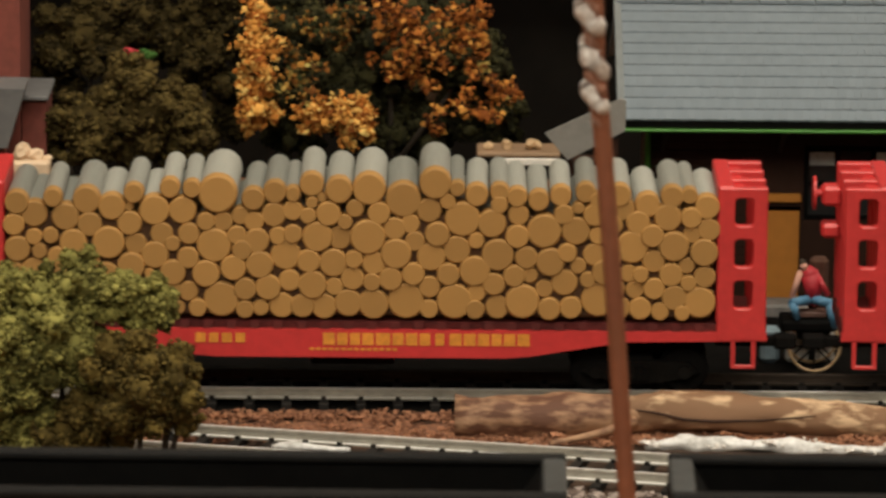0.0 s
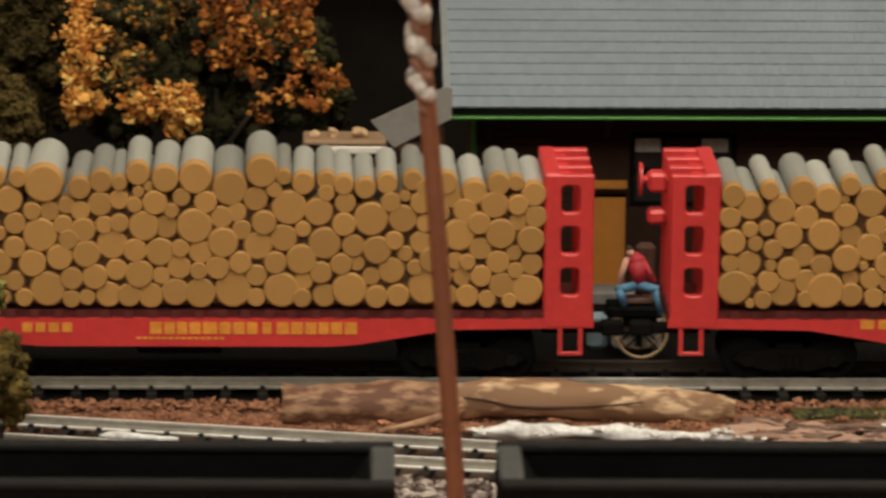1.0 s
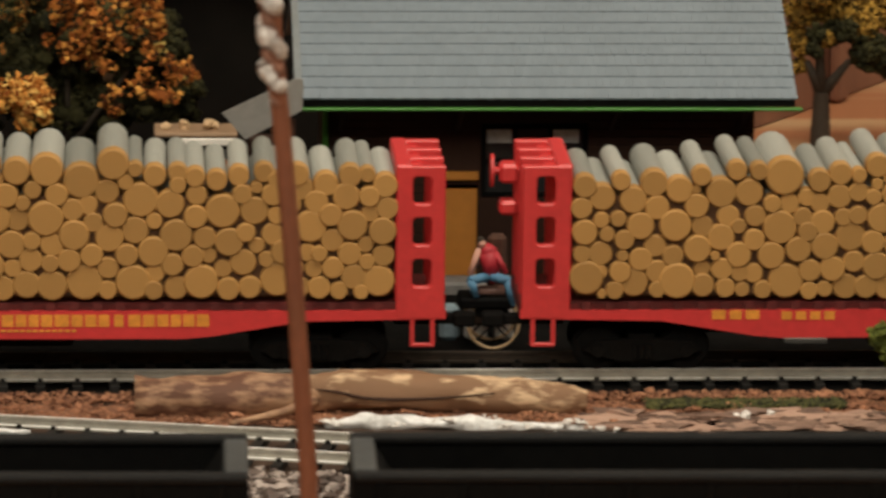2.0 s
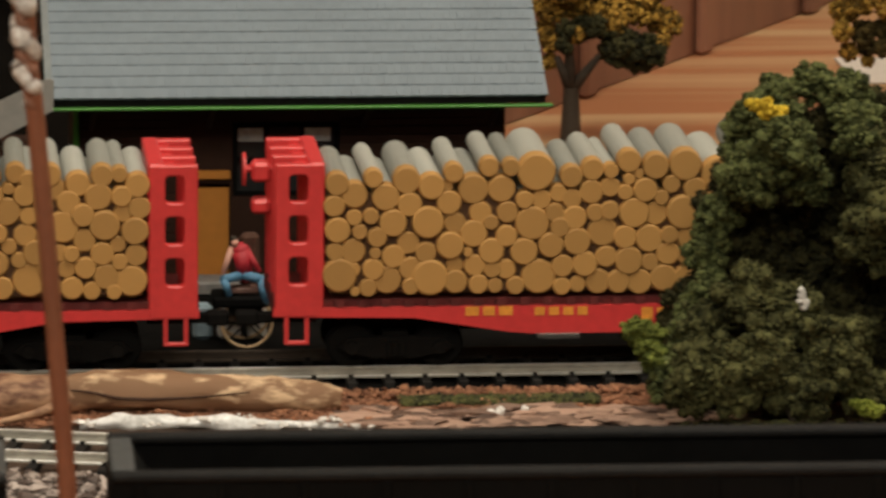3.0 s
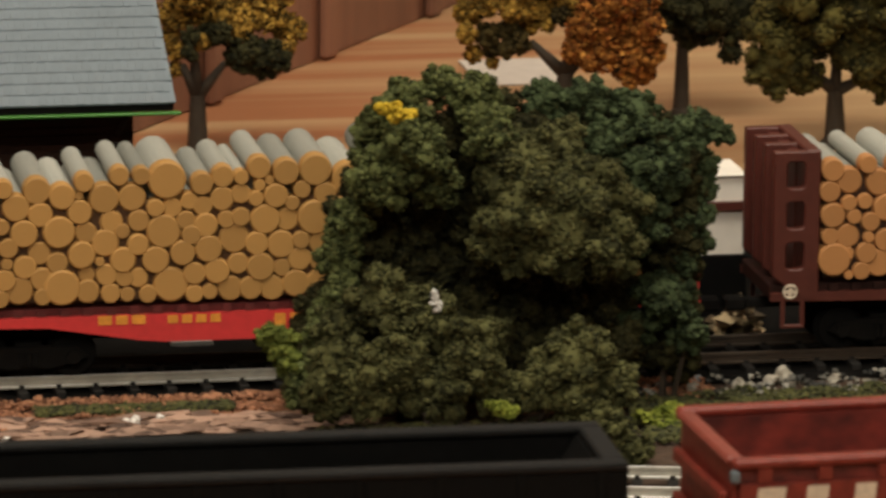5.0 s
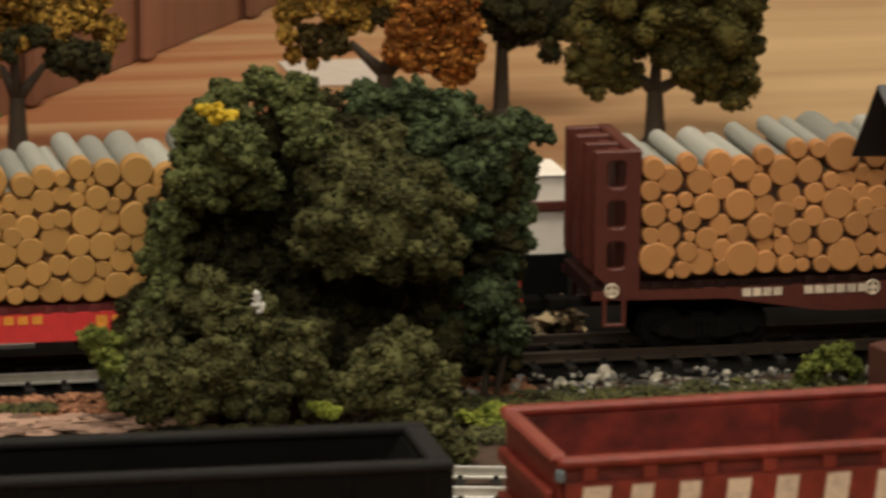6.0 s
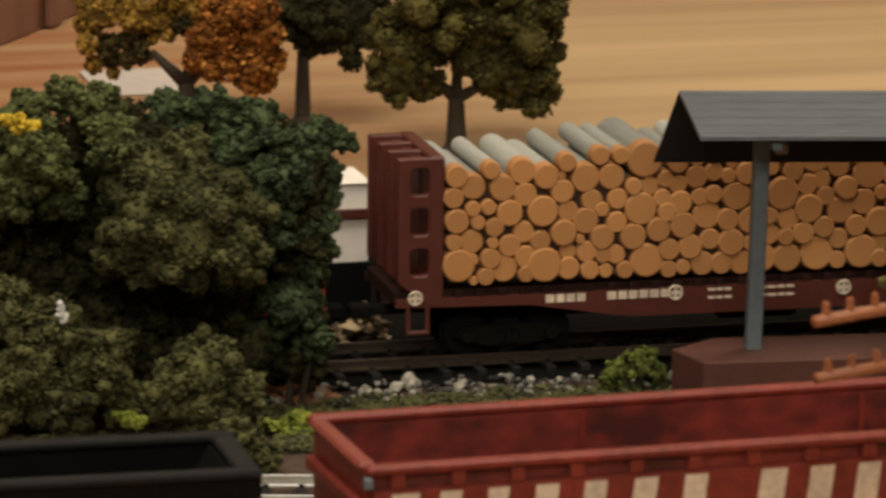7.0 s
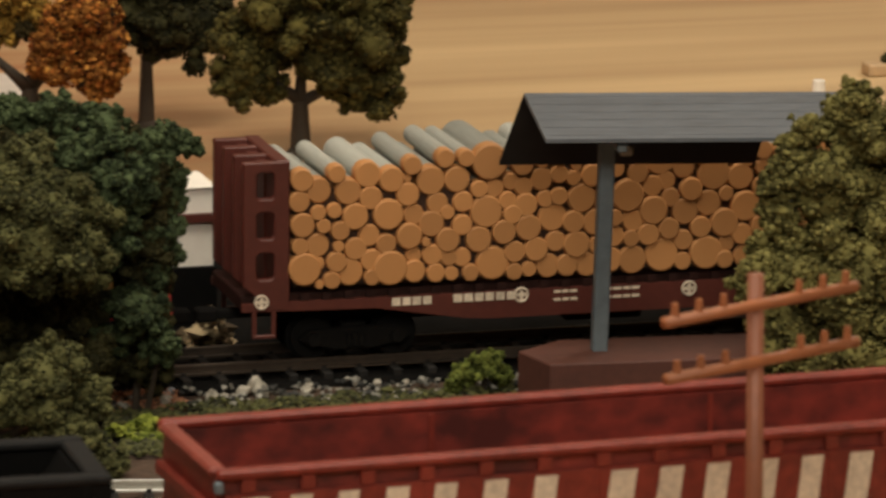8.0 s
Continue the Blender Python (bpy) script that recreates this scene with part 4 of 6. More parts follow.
    boxed("downpipe", (wl - 0.0006, wl + 0.0008, 0.0975, 0.0988, 0.0, 0.0470), GREEN, ob, 0.0003, "green downpipe")
    boxed("plinth", (wl - 0.002, wr + 0.002, 0.090, 0.0998, -0.006, -0.0022), STONE_STEP, ob, 0.0005, "grey stone plinth")
    return ob


station()


# lean-to beside the station: a grey board roof on posts
def lean_to():
    ob = thing("lean_to", pose(-0.0500, 0.062, 0, 0, 0, 0), "small lean-to with weathered grey board roof", "shed")
    bm = bmesh.new()
    slab(bm, [(-0.0100, 0.0478), (0.0085, 0.0566), (0.0100, 0.0562), (0.0098, 0.0486), (-0.0044, 0.0412)], -0.0012, 0.0)
    part("roof", bm, GREYBOARD, ob)
    for x in (-0.004, 0.0075):
        boxed("post", (x - 0.0007, x + 0.0007, 0.0002, 0.0014, -0.0056, 0.0460), WALL_BROWN, ob)
    boxed("body", (-0.0040, 0.0085, 0.0016, 0.012, -0.0056, 0.0400), WALL_BROWN, ob, 0.0003)
    return ob


lean_to()


def loading_dock():
    ob = thing("loading_dock", pose(-0.0665, 0.094, 0), "low timber dock with a tan top and pale edge", "dock")
    boxed("deck", (-0.010, 0.011, -0.003, 0.010, 0.0355, 0.0366), DOCKWOOD, ob, 0.0003)
    boxed("edge_board", (-0.004, 0.011, -0.0040, -0.0032, 0.0336, 0.0354), WHITE, ob, 0.0002)
    for x in (-0.009, 0.0, 0.010):
        for y in (-0.002, 0.008):
            boxed("leg", (x - 0.001, x + 0.001, y - 0.001, y + 0.001, -0.0056, 0.0357), WALL_BROWN, ob)
    return ob


loading_dock()
for x, r in ((-0.0735, 0.0016), (-0.0690, 0.0018), (-0.0627, 0.0024), (-0.0610, 0.0015)):
    stone(x, 0.096, 0.0368 + r * 0.45, r, x * 900, TANWOOD, "tan sack lying on the dock")


def brick_house():
    ob = thing("brick_house", pose(-0.205, 0.085, 0), "red brick model house with a dark grey roof", "house")
    boxed("wall", (-0.035, 0.0132, 0.006, 0.040, -0.0056, 0.0900), BRICK, ob)
    boxed("annex", (0.0134, 0.0195, 0.008, 0.030, -0.0056, 0.0488), BRICK, ob)
    boxed("annex_roof", (0.0134, 0.0202, 0.006, 0.031, 0.0490, 0.0502), SLATE, ob, 0.0003)
    bm = bmesh.new()
    slab(bm, [(-0.036, 0.0560), (0.0155, 0.0552), (0.0110, 0.0402), (-0.036, 0.0402)], -0.0105, 0.0055)
    part("porch_roof", bm, SLATE, ob, "dark grey porch roof")
    boxed("porch_wall", (-0.034, 0.0100, -0.006, 0.0050, -0.0056, 0.0400), BRICK, ob)
    return ob


brick_house()
for x, z, r in ((-0.1900, 0.0412, 0.0030), (-0.1868, 0.0402, 0.0026), (-0.1838, 0.0392, 0.0020)):
    boxed_sack = stone(x, 0.070, z - 0.001, r, x * 700, CREAMWOOD, "tan sack piled beside the brick house")
tagged(boxed("crate_stack", (-0.1925, -0.1830, 0.066, 0.075, -0.0056, 0.0385), CREAMWOOD, None, 0.0006), "stack of pale tan crates beside the brick house", "crate")


def ring(bm, centre, radius, thick, sides=32):
    """A round hoop standing in the xz plane."""
    loops = []
    for k in range(sides):
        a = k * math.tau / sides
        loops.append([bm.verts.new((centre[0] + (radius + thick * math.cos(b)) * math.cos(a), centre[1] + thick * math.sin(b), centre[2] + (radius + thick * math.cos(b)) * math.sin(a)))
                      for b in (j * math.tau / 8 for j in range(8))])
    for k in range(sides):
        p, q = loops[k], loops[(k + 1) % sides]
        for j in range(8):
            bm.faces.new((p[j], q[j], q[(j + 1) % 8], p[(j + 1) % 8])).smooth = True
    bmesh.ops.recalc_face_normals(bm, faces=bm.faces)


# ---- hand cart with a seated figurine ----
def cart():
    ob = thing("hand_cart", pose(0.0045, 0.035, 0), "black iron baggage cart with tan-rimmed wheels", "cart")
    boxed("bed", (-0.0072, 0.0065, -0.0058, 0.0045, 0.0054, 0.0082), BLACK, ob, 0.0006)
    boxed("axle_beam", (-0.0030, 0.0050, -0.0040, 0.0030, 0.0030, 0.0053), BLACK, ob, 0.0004)
    boxed("seat_board", (-0.0030, 0.0040, -0.0040, 0.0010, 0.0086, 0.0100), PLATFORM, ob, 0.0003)
    for y in (-0.0046, 0.0050):
        bm = bmesh.new()
        ring(bm, (0.0012, y, 0.0016), 0.0062, 0.00042)
        w = part("wheel", bm, TANWOOD, ob)
        bm = bmesh.new()
        for k in range(8):
            a = k * math.tau / 8
            rod(bm, (0.0012, y, 0.0016), (0.0012 + 0.006 * math.cos(a), y, 0.0016 + 0.006 * math.sin(a)), 0.00025, sides=5)
        part("spokes", bm, BLACK, w)
    return ob


cart()
for x0, x1, mat in ((-0.0068, -0.0020, PALEBLUE), (-0.0006, 0.0050, SNOW), (0.0068, 0.0114, SNOW)):
    tagged(boxed("sack", (x0, x1, 0.041, 0.045, -0.0054, 0.0036), mat, None, 0.0011), "pale blue-grey sack lying behind the track" if mat is PALEBLUE else "off-white sack lying behind the track", "sack")
tagged(boxed("brown_sack", (0.0044, 0.0092, 0.0358, 0.0388, 0.0083, 0.0226), BUNDLE, None, 0.0011), "dark brown sack standing on the cart", "sack")


def figurine():
    bm = bmesh.new()

    def lump(a, b, r0, r1, idx):
        before = set(bm.faces)
        rod(bm, a, b, r0, r1, 8)
        for p, r in ((a, r0), (b, r1)):
            bmesh.ops.create_icosphere(bm, subdivisions=1, radius=r, matrix=Matrix.Translation(p))
        for f in set(bm.faces) - before:
            f.material_index, f.smooth = idx, True

    lump((0.0056, 0.0330, 0.0128), (0.0044, 0.0335, 0.0188), 0.0020, 0.0024, 1)
    lump((0.0030, 0.0330, 0.0205), (0.0027, 0.0330, 0.0212), 0.0009, 0.0010, 2)
    lump((0.0026, 0.0333, 0.0217), (0.0025, 0.0333, 0.0219), 0.0010, 0.0010, 3)
    lump((0.0020, 0.0330, 0.0194), (0.0000, 0.0310, 0.0140), 0.0008, 0.0007, 2)
    lump((0.0060, 0.0330, 0.0188), (0.0086, 0.0310, 0.0145), 0.0008, 0.0007, 1)
    lump((0.0040, 0.0322, 0.0128), (0.0000, 0.0300, 0.0126), 0.0013, 0.0011, 0)
    lump((0.0000, 0.0300, 0.0126), (0.0012, 0.0298, 0.0090), 0.0011, 0.0009, 0)
    lump((0.0052, 0.0322, 0.0130), (0.0090, 0.0300, 0.0126), 0.0013, 0.0011, 0)
    lump((0.0090, 0.0300, 0.0126), (0.0103, 0.0298, 0.0068), 0.0010, 0.0009, 0)
    ob = part("figurine", bm, [JEANS, PINKRED, SKINTONE, TRUNK])
    return tagged(ob, "tiny plain painted seated figure, red over blue", "figurine")


figurine()


# ---- white shed behind the brown car ----
def white_shed():
    ob = thing("white_shed", pose(0.2185, 0.052, 0), "small white shed with a brown rail across it", "shed")
    boxed("wall", (-0.010, 0.0075, 0, 0.016, -0.0056, 0.0303), WHITE, ob, 0.0003)
    # black strip added to darken the lower wall
    boxed("base", (-0.0105, 0.0080, -0.0016, -0.0002, -0.0056, 0.0105), BLACK, ob, 0.0003, "black strip added along the foot of the wall")
    boxed("trim_rail", (-0.010, 0.0075, -0.0014, -0.0002, 0.0218, 0.0242), MAROON, ob, 0.0002)
    boxed("roof", (-0.0104, 0.0079, -0.001, 0.018, 0.0304, 0.0312), WHITE, ob, 0.0003)
    return ob


white_shed()


# ---- platform with canopy ----
def platform():
    m = pose(0.2813, -0.0607, 0, 0, 0, -4.6)
    ob = thing("platform", m, "reddish brown model platform block", "platform")
    bm = bmesh.new()
    outline = [(0.0, 0.0), (-0.0048, 0.0145), (0.0074, 0.0247), (0.12, 0.0247), (0.12, 0.0)]
    low = [bm.verts.new((x, y, -0.0056)) for x, y in outline]
    top = [bm.verts.new((x, y, 0.0080)) for x, y in outline]
    bm.faces.new(top)
    bm.faces.new(list(reversed(low)))
    for i in range(5):
        j = (i + 1) % 5
        bm.faces.new((low[i], low[j], top[j], top[i]))
    bmesh.ops.bevel(bm, geom=list(bm.edges), offset=0.0003, segments=1, affect="EDGES")
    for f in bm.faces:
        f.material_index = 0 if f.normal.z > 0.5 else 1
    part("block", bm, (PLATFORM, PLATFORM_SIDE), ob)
    # solid black block paints the dark inside of the end arch
    boxed("end_arch_dark", (-0.0012, 0.0012, 0.0040, 0.0100, -0.0050, 0.0030), BLACK, ob, 0.0004, "black block for the dark arch in the platform end")
    return ob


def canopy():
    ob = thing("platform_canopy", pose(0.2785, -0.040, 0, 0, 1.3, -4.6), "grey pitched canopy roof on blue-grey posts", "canopy")
    L = 0.080
    ridge, front, back = (0.0, 0.0698), (-0.0262, 0.0638), (0.0100, 0.0512)
    # front slope is slate grey, back slope near black all over
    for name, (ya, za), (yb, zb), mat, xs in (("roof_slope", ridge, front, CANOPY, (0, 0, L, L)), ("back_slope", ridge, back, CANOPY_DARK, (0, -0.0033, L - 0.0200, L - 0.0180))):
        bm = bmesh.new()
        t = 0.0009
        v = [bm.verts.new(p) for p in ((xs[0], ya, za), (xs[3], ya, za), (xs[2], yb, zb), (xs[1], yb, zb), (xs[0], ya, za - t), (xs[3], ya, za - t), (xs[2], yb, zb - t), (xs[1], yb, zb - t))]
        for f in ((0, 1, 2, 3), (7, 6, 5, 4), (0, 4, 5, 1), (1, 5, 6, 2), (2, 6, 7, 3), (3, 7, 4, 0)):
            bm.faces.new([v[i] for i in f])
        bmesh.ops.recalc_face_normals(bm, faces=bm.faces)
        slope = part(name, bm, mat, ob)
        if name == "roof_slope":
            for i in range(6):
                k0 = (i + 0.5) / 6
                y, z = ya + (yb - ya) * k0, za + (zb - za) * k0
                bm = bmesh.new()
                box(bm, 0.0004, L - 0.0004, y - 0.00018, y + 0.00018, z - 0.0001, z + 0.00005)
                part("roof_seam", bm, CANOPY, slope)
    for x in (0.0190, 0.064):
        bm = bmesh.new()
        box(bm, x - 0.00185, x + 0.00185, -0.0092, -0.0058, 0.0081, 0.0655, 0.0004)
        p = part("post", bm, POST, ob)
        boxed("beam", (x - 0.0012, x + 0.0012, -0.0240, 0.0020, 0.0600, 0.0622), POST, p, 0.0003)
        boxed("lamp_box", (x + 0.0030, x + 0.0062, -0.0090, -0.0062, 0.0560, 0.0586), PALESTONE, p, 0.0004, "pale grey lamp box")
    return ob


platform()
canopy()


# ---- front train ----
def hopper(m, length, label, worn):
    """Open-topped black hopper; local x = 0 is its left end, z = 0 the rail head."""
    car = thing("hopper_car", m, label, "model wagon", "front train cars")
    w, h = 0.0118, 0.0392
    for s in (-1, 1):
        boxed("side", (0, length, *sorted((s * (w - 0.0012), s * w)), 0.012, h - 0.0012), BLACK, car)
        boxed("rim", (0, length, *sorted((s * (w - 0.0022), s * (w + 0.0008))), h - 0.0014, h), BLACKRIM, car, 0.0004)
        n = 11
        for i in range(n):
            x = 0.004 + i * (length - 0.008) / (n - 1)
            boxed("rib", (x - 0.0007, x + 0.0007, *sorted((s * w, s * (w + 0.0005))), 0.013, h - 0.0015), BLACK, car, 0.0002)
    for x, d in ((0, 1), (length, -1)):
        bm = bmesh.new()
        slab(bm, [(x, h - 0.0015), (x + d * 0.0040, h - 0.0015), (x + d * 0.018, 0.016), (x + d * 0.016, 0.0150), (x, 0.0340)], -w + 0.0013, w - 0.0013)
        part("slope_sheet", bm, BLACK, car)
        boxed("end_rim", (*sorted((x, x + d * 0.0036)), -w + 0.0023, w - 0.0023, h - 0.0013, h - 0.0001), GREYRIM if d in worn else BLACKRIM, car, 0.0004, "worn grey end rim" if d in worn else "")
        for y in (-0.008, 0.008):
            boxed("end_post", (*sorted((x + d * 0.0002, x + d * 0.0016)), y - 0.0008, y + 0.0008, 0.012, 0.0335), BLACK, car)
    boxed("floor_sheet", (0.012, length - 0.012, -w + 0.0014, w - 0.0014, 0.0125, 0.0150), BLACK, car)
    boxed("centre_sill", (0.002, length - 0.002, -0.0035, 0.0035, 0.0075, 0.0124), TRUCK, car, 0.0004)
    for x in (0.022, length - 0.022):
        truck(car, x)
    for x, d in ((0, -1), (length, 1)):
        boxed("coupler", (*sorted((x, x + d * 0.0075)), -0.002, 0.002, 0.0080, 0.0115), TRUCK, car, 0.0005)
    return car


def gondola(m, length, label):
    car = thing("gondola_car", m, label, "model wagon", "front train cars")
    w, h = 0.0158, 0.0378
    for s in (-1, 1):
        side = boxed("side", (0.0012, length - 0.0012, *sorted((s * (w - 0.0012), s * (w - 0.0003))), 0.011, h - 0.0016), RUST_IN, car)
        boxed("top_rim", (0, length, *sorted((s * (w - 0.0010), s * (w + 0.0014))), h - 0.0016, h), RUST, car, 0.0005)
        boxed("outer_sheet", (0.0012, length - 0.0012, *sorted((s * (w - 0.0002), s * (w + 0.0006))), 0.0128, h - 0.0040), RUST, side, 0.0002)
        n = 15
        for i in range(n):
            x = 0.005 + i * (length - 0.010) / (n - 1)
            boxed("rib", (x - 0.0011, x + 0.0011, *sorted((s * (w - 0.0002), s * (w + 0.0008))), h - 0.0039, h - 0.0017), RUST, side, 0.0001)
            boxed("rib", (x - 0.0005, x + 0.0005, *sorted((s * (w + 0.00062), s * (w + 0.0008))), 0.0132, h - 0.0042), RUST, side)
        for x in (length * 0.31, length * 0.64):
            boxed("inner_rib", (x - 0.0004, x + 0.0004, *sorted((s * (w - 0.0013), s * (w - 0.0016))), 0.014, h - 0.0018), RUST, side)
        boxed("lower_sill", (0, length, *sorted((s * (w + 0.00005), s * (w + 0.0012))), 0.0105, 0.0127), RUST, side, 0.0003)
    for x, d in ((0, 1), (length, -1)):
        end = boxed("end", (*sorted((x + d * 0.0004, x + d * 0.0018)), -w + 0.0013, w - 0.0013, 0.011, h - 0.0016), RUST, car)
        boxed("end_rim", (*sorted((x - d * 0.0006, x + d * 0.0024)), -w + 0.0015, w - 0.0015, h - 0.0015, h - 0.0001), RUSTPALE, car, 0.0005, "scuffed pink-red end rim")
        for z in (0.017, 0.024, 0.031):
            boxed("end_rib", (*sorted((x + d * 0.0003, x - d * 0.0012)), -w + 0.002, w - 0.002, z - 0.0012, z + 0.0012), RUST, end, 0.0004)
        boxed("corner_plate", (*sorted((x - d * 0.0004, x + d * 0.0010)), -w - 0.0016, -w - 0.0001, h - 0.0036, h - 0.0017), POST, car, 0.0003, "scuffed blue-grey corner plate")
    boxed("floor_plate", (0.002, length - 0.002, -w + 0.0013, w - 0.0013, 0.0105, 0.0135), RUSTDARK, car)
    boxed("centre_sill", (0.002, length - 0.002, -0.0035, 0.0035, 0.0075, 0.0104), TRUCK, car, 0.0004)
    for x in (0.024, length - 0.024):
        truck(car, x)
    for x, d in ((0, -1), (length, 1)):
        boxed("coupler", (*sorted((x, x + d * 0.0068)), -0.002, 0.002, 0.0080, 0.0104), TRUCK, car, 0.0005)
    # the company name as plain blocks in its colour
    x = 0.0020
    for i, (width, gap) in enumerate(((7.2, 0.9), (5.6, 2.0), (5.4, 2.0), (6.0, 1.8), (5.8, 2.0), (6.2, 2.0), (6.0, 6.0), (7.0, 1.2), (6.4, 1.4), (6.2, 1.6), (6.4, 1.6), (5.8, 2.0), (6.4, 1.4), (6.2, 1.8), (6.0, 1.8))):
        wd = width * 0.001
        bm = bmesh.new()
        y0, y1 = -w - 0.00055, -w - 0.00025
        slab(bm, [(x + 0.10 * wd, 0.0240), (x + 0.70 * wd, 0.0240), (x + 0.88 * wd, 0.0332), (x + 0.28 * wd, 0.0332)], y0 - 0.0004, y1 - 0.0004)
        part("letter_block", bm, CREAM, car)
        x += wd + gap * 0.001
    return car


FRONT = pose(0.10, -0.4955, 0.0712, 0, 0, 2.8)
hopper(pose(-0.1962, -0.5010, 0.0712, 0, 0, -0.85), 0.1290, "black model hopper car with worn grey rims", (1, -1))
hopper(pose(-0.0520, -0.5022, 0.0712, 0, 0, -0.8), 0.1287, "black model hopper car with one worn grey end rim", (1,))
gondola(FRONT @ pose(-0.0076, 0, 0), 0.1420, "oxide red model gondola car with pale lettering")


# ---- poles in front ----
def plain_pole():
    ob = thing("crooked_pole", pose(0, 0, 0), "crooked red-brown pole with a white twisted wrap", "pole")
    pts = [(-0.0586, -0.545, 0.0660), (-0.0598, -0.545, 0.1184), (-0.0622, -0.545, 0.1492), (-0.0640, -0.545, 0.1700), (-0.0650, -0.545, 0.1790), (-0.0656, -0.545, 0.1960)]
    shaft = branch("shaft", [(x, y, z, 0.00128) for x, y, z in pts], "", POLE, 0.08, 12)
    shaft.parent = ob
    boxed("foot", (-0.0616, -0.0556, -0.548, -0.542, 0.0660, 0.0680), POLE, ob, 0.0005)
    for name, phase, size, mat, lab in (("wrap", 2.3, 0.00130, WRAP, "white twisted wrap"), ("strand", 5.1, 0.00062, STRAND, "dull brown strand twisted with the wrap")):
        coil = []
        for k in range(91):
            u = k / 90
            a = -u * 4.5 * math.tau + phase
            coil.append((-0.0646 - 0.0022 * u + 0.00075 * math.cos(a), -0.5454 + 0.0009 * math.sin(a), 0.1712 + 0.0255 * u, size * min(1, 0.35 + 3.5 * u) + 0.00020 * math.sin(u * 71)))
        tagged(branch(name, coil, "", mat, 0.35, 12, 2.0), lab).parent = ob
    return ob


plain_pole()


def telegraph_pole():
    ob = thing("telegraph_pole", pose(0.1672, -0.545, 0, 0, 0, 25), "red-brown plastic telegraph pole with two crossarms", "telegraph pole")
    bm = bmesh.new()
    rod(bm, (0.0004, 0, 0.0662), (-0.0011, 0, 0.1427), 0.0015, 0.00125, 12)
    part("shaft", bm, POLE, ob, "", True)
    for z, c in ((0.1384, -0.0012), (0.1299, -0.0006)):
        bm = bmesh.new()
        rod(bm, (c - 0.0193, -0.0014, z), (c + 0.0193, -0.0014, z), 0.0009, sides=10)
        arm = part("crossarm", bm, ARM, ob, "", True)
        for x in (c - 0.0172, c - 0.0125, c - 0.0076, c + 0.0076, c + 0.0125, c + 0.0172):
            bm = bmesh.new()
            rod(bm, (x, -0.0014, z + 0.0006), (x, -0.0014, z + 0.0026), 0.00065, 0.0005, 8)
            part("insulator", bm, ARM, arm)
    return ob


telegraph_pole()


# ---- bushes and trees ----
def bush(masses, size, label, seed=1, per=70, name="bush"):
    """masses: (blobs, material) for each colour of foam."""
    every = [b for blobs, _ in masses for b in blobs]
    cx, cy = sum(b[0] for b in every) / len(every), sum(b[1] for b in every) / len(every)
    ob = thing(name, pose(cx, cy, -0.0056), label, "bush")
    for k, (blobs, mat) in enumerate(masses):
        local = [(x - cx, y - cy, z + 0.0056, r) for x, y, z, r in blobs]
        foliage("foliage", local, mat, ob, size, per, seed + 100 * k)
    low = sorted(every, key=lambda b: b[2])[:6]
    for x, y, z, r in low:
        bm = bmesh.new()
        rod(bm, ((x - cx) * 0.6, (y - cy) * 0.3, 0), (x - cx, y - cy, max(0.003, z + 0.0056)), 0.0010, 0.0004, 6)
        part("stem", bm, TRUNK, ob)
    return ob


FLECKS = {LEAF_GOLD: LEAF_GOLD, LEAF_OCHRE: LEAF_GOLD, LEAF_RUSTY: LEAF_FLAME}


def tree(base, crown, size, label, limbs, seed=1, per=70, trunk_r=0.0016):
    """base: foot of the trunk; crown: (name, blobs, material); limbs: ends of the main limbs."""
    bx, by, bz = base
    ob = thing("tree", pose(bx, by, bz), label, "tree")
    bm = bmesh.new()
    fork = Vector(limbs[0]) - Vector(base)
    rod(bm, (0, 0, 0), fork, trunk_r * 1.25, trunk_r * 0.85, 10, False)
    rod(bm, (0, 0, 0), (0, 0, 0.003), trunk_r * 1.9, trunk_r * 1.2, 10)
    part("trunk", bm, TRUNK, ob, "", True)
    for tip in limbs[1:]:
        bm = bmesh.new()
        rod(bm, fork * 0.96, Vector(tip) - Vector(base), trunk_r * 0.75, trunk_r * 0.35, 8)
        part("limb", bm, TRUNK, ob, "", True)
    for i, (blobs, mat, lab) in enumerate(crown):
        local = [(x - bx, y - by, z - bz, r * 1.16) for x, y, z, r in blobs]
        foliage("crown", local, mat, ob, size, per, seed + i, lab)
        if mat in FLECKS:
            tagged(leaf_clumps("outer_foliage", local, FLECKS[mat], ob, 0.00075, seed + 50 + i, "loose leaves over the crown", True), kind="stuff")
    return ob


LEFT_BUSH_A = [(-0.1777, -0.0787, 0.036, 0.0107), (-0.165, -0.0793, 0.0401, 0.0088), (-0.1548, -0.0819, 0.0382, 0.0076), (-0.1811, -0.085, 0.0232, 0.0139), (-0.1696, -0.0871, 0.0277, 0.0114), (-0.1497, -0.0827, 0.0372, 0.0063), (-0.1801, -0.083, 0.0084, 0.0114), (-0.1883, -0.0872, 0.0353, 0.0114)]
LEFT_BUSH_B = [(-0.1515, -0.0977, 0.0214, 0.0125), (-0.1609, -0.087, 0.0135, 0.0101), (-0.1443, -0.0911, 0.025, 0.0056), (-0.1554, -0.094, 0.0269, 0.0075), (-0.143, -0.0923, 0.015, 0.005), (-0.1684, -0.0878, 0.0097, 0.0088)]
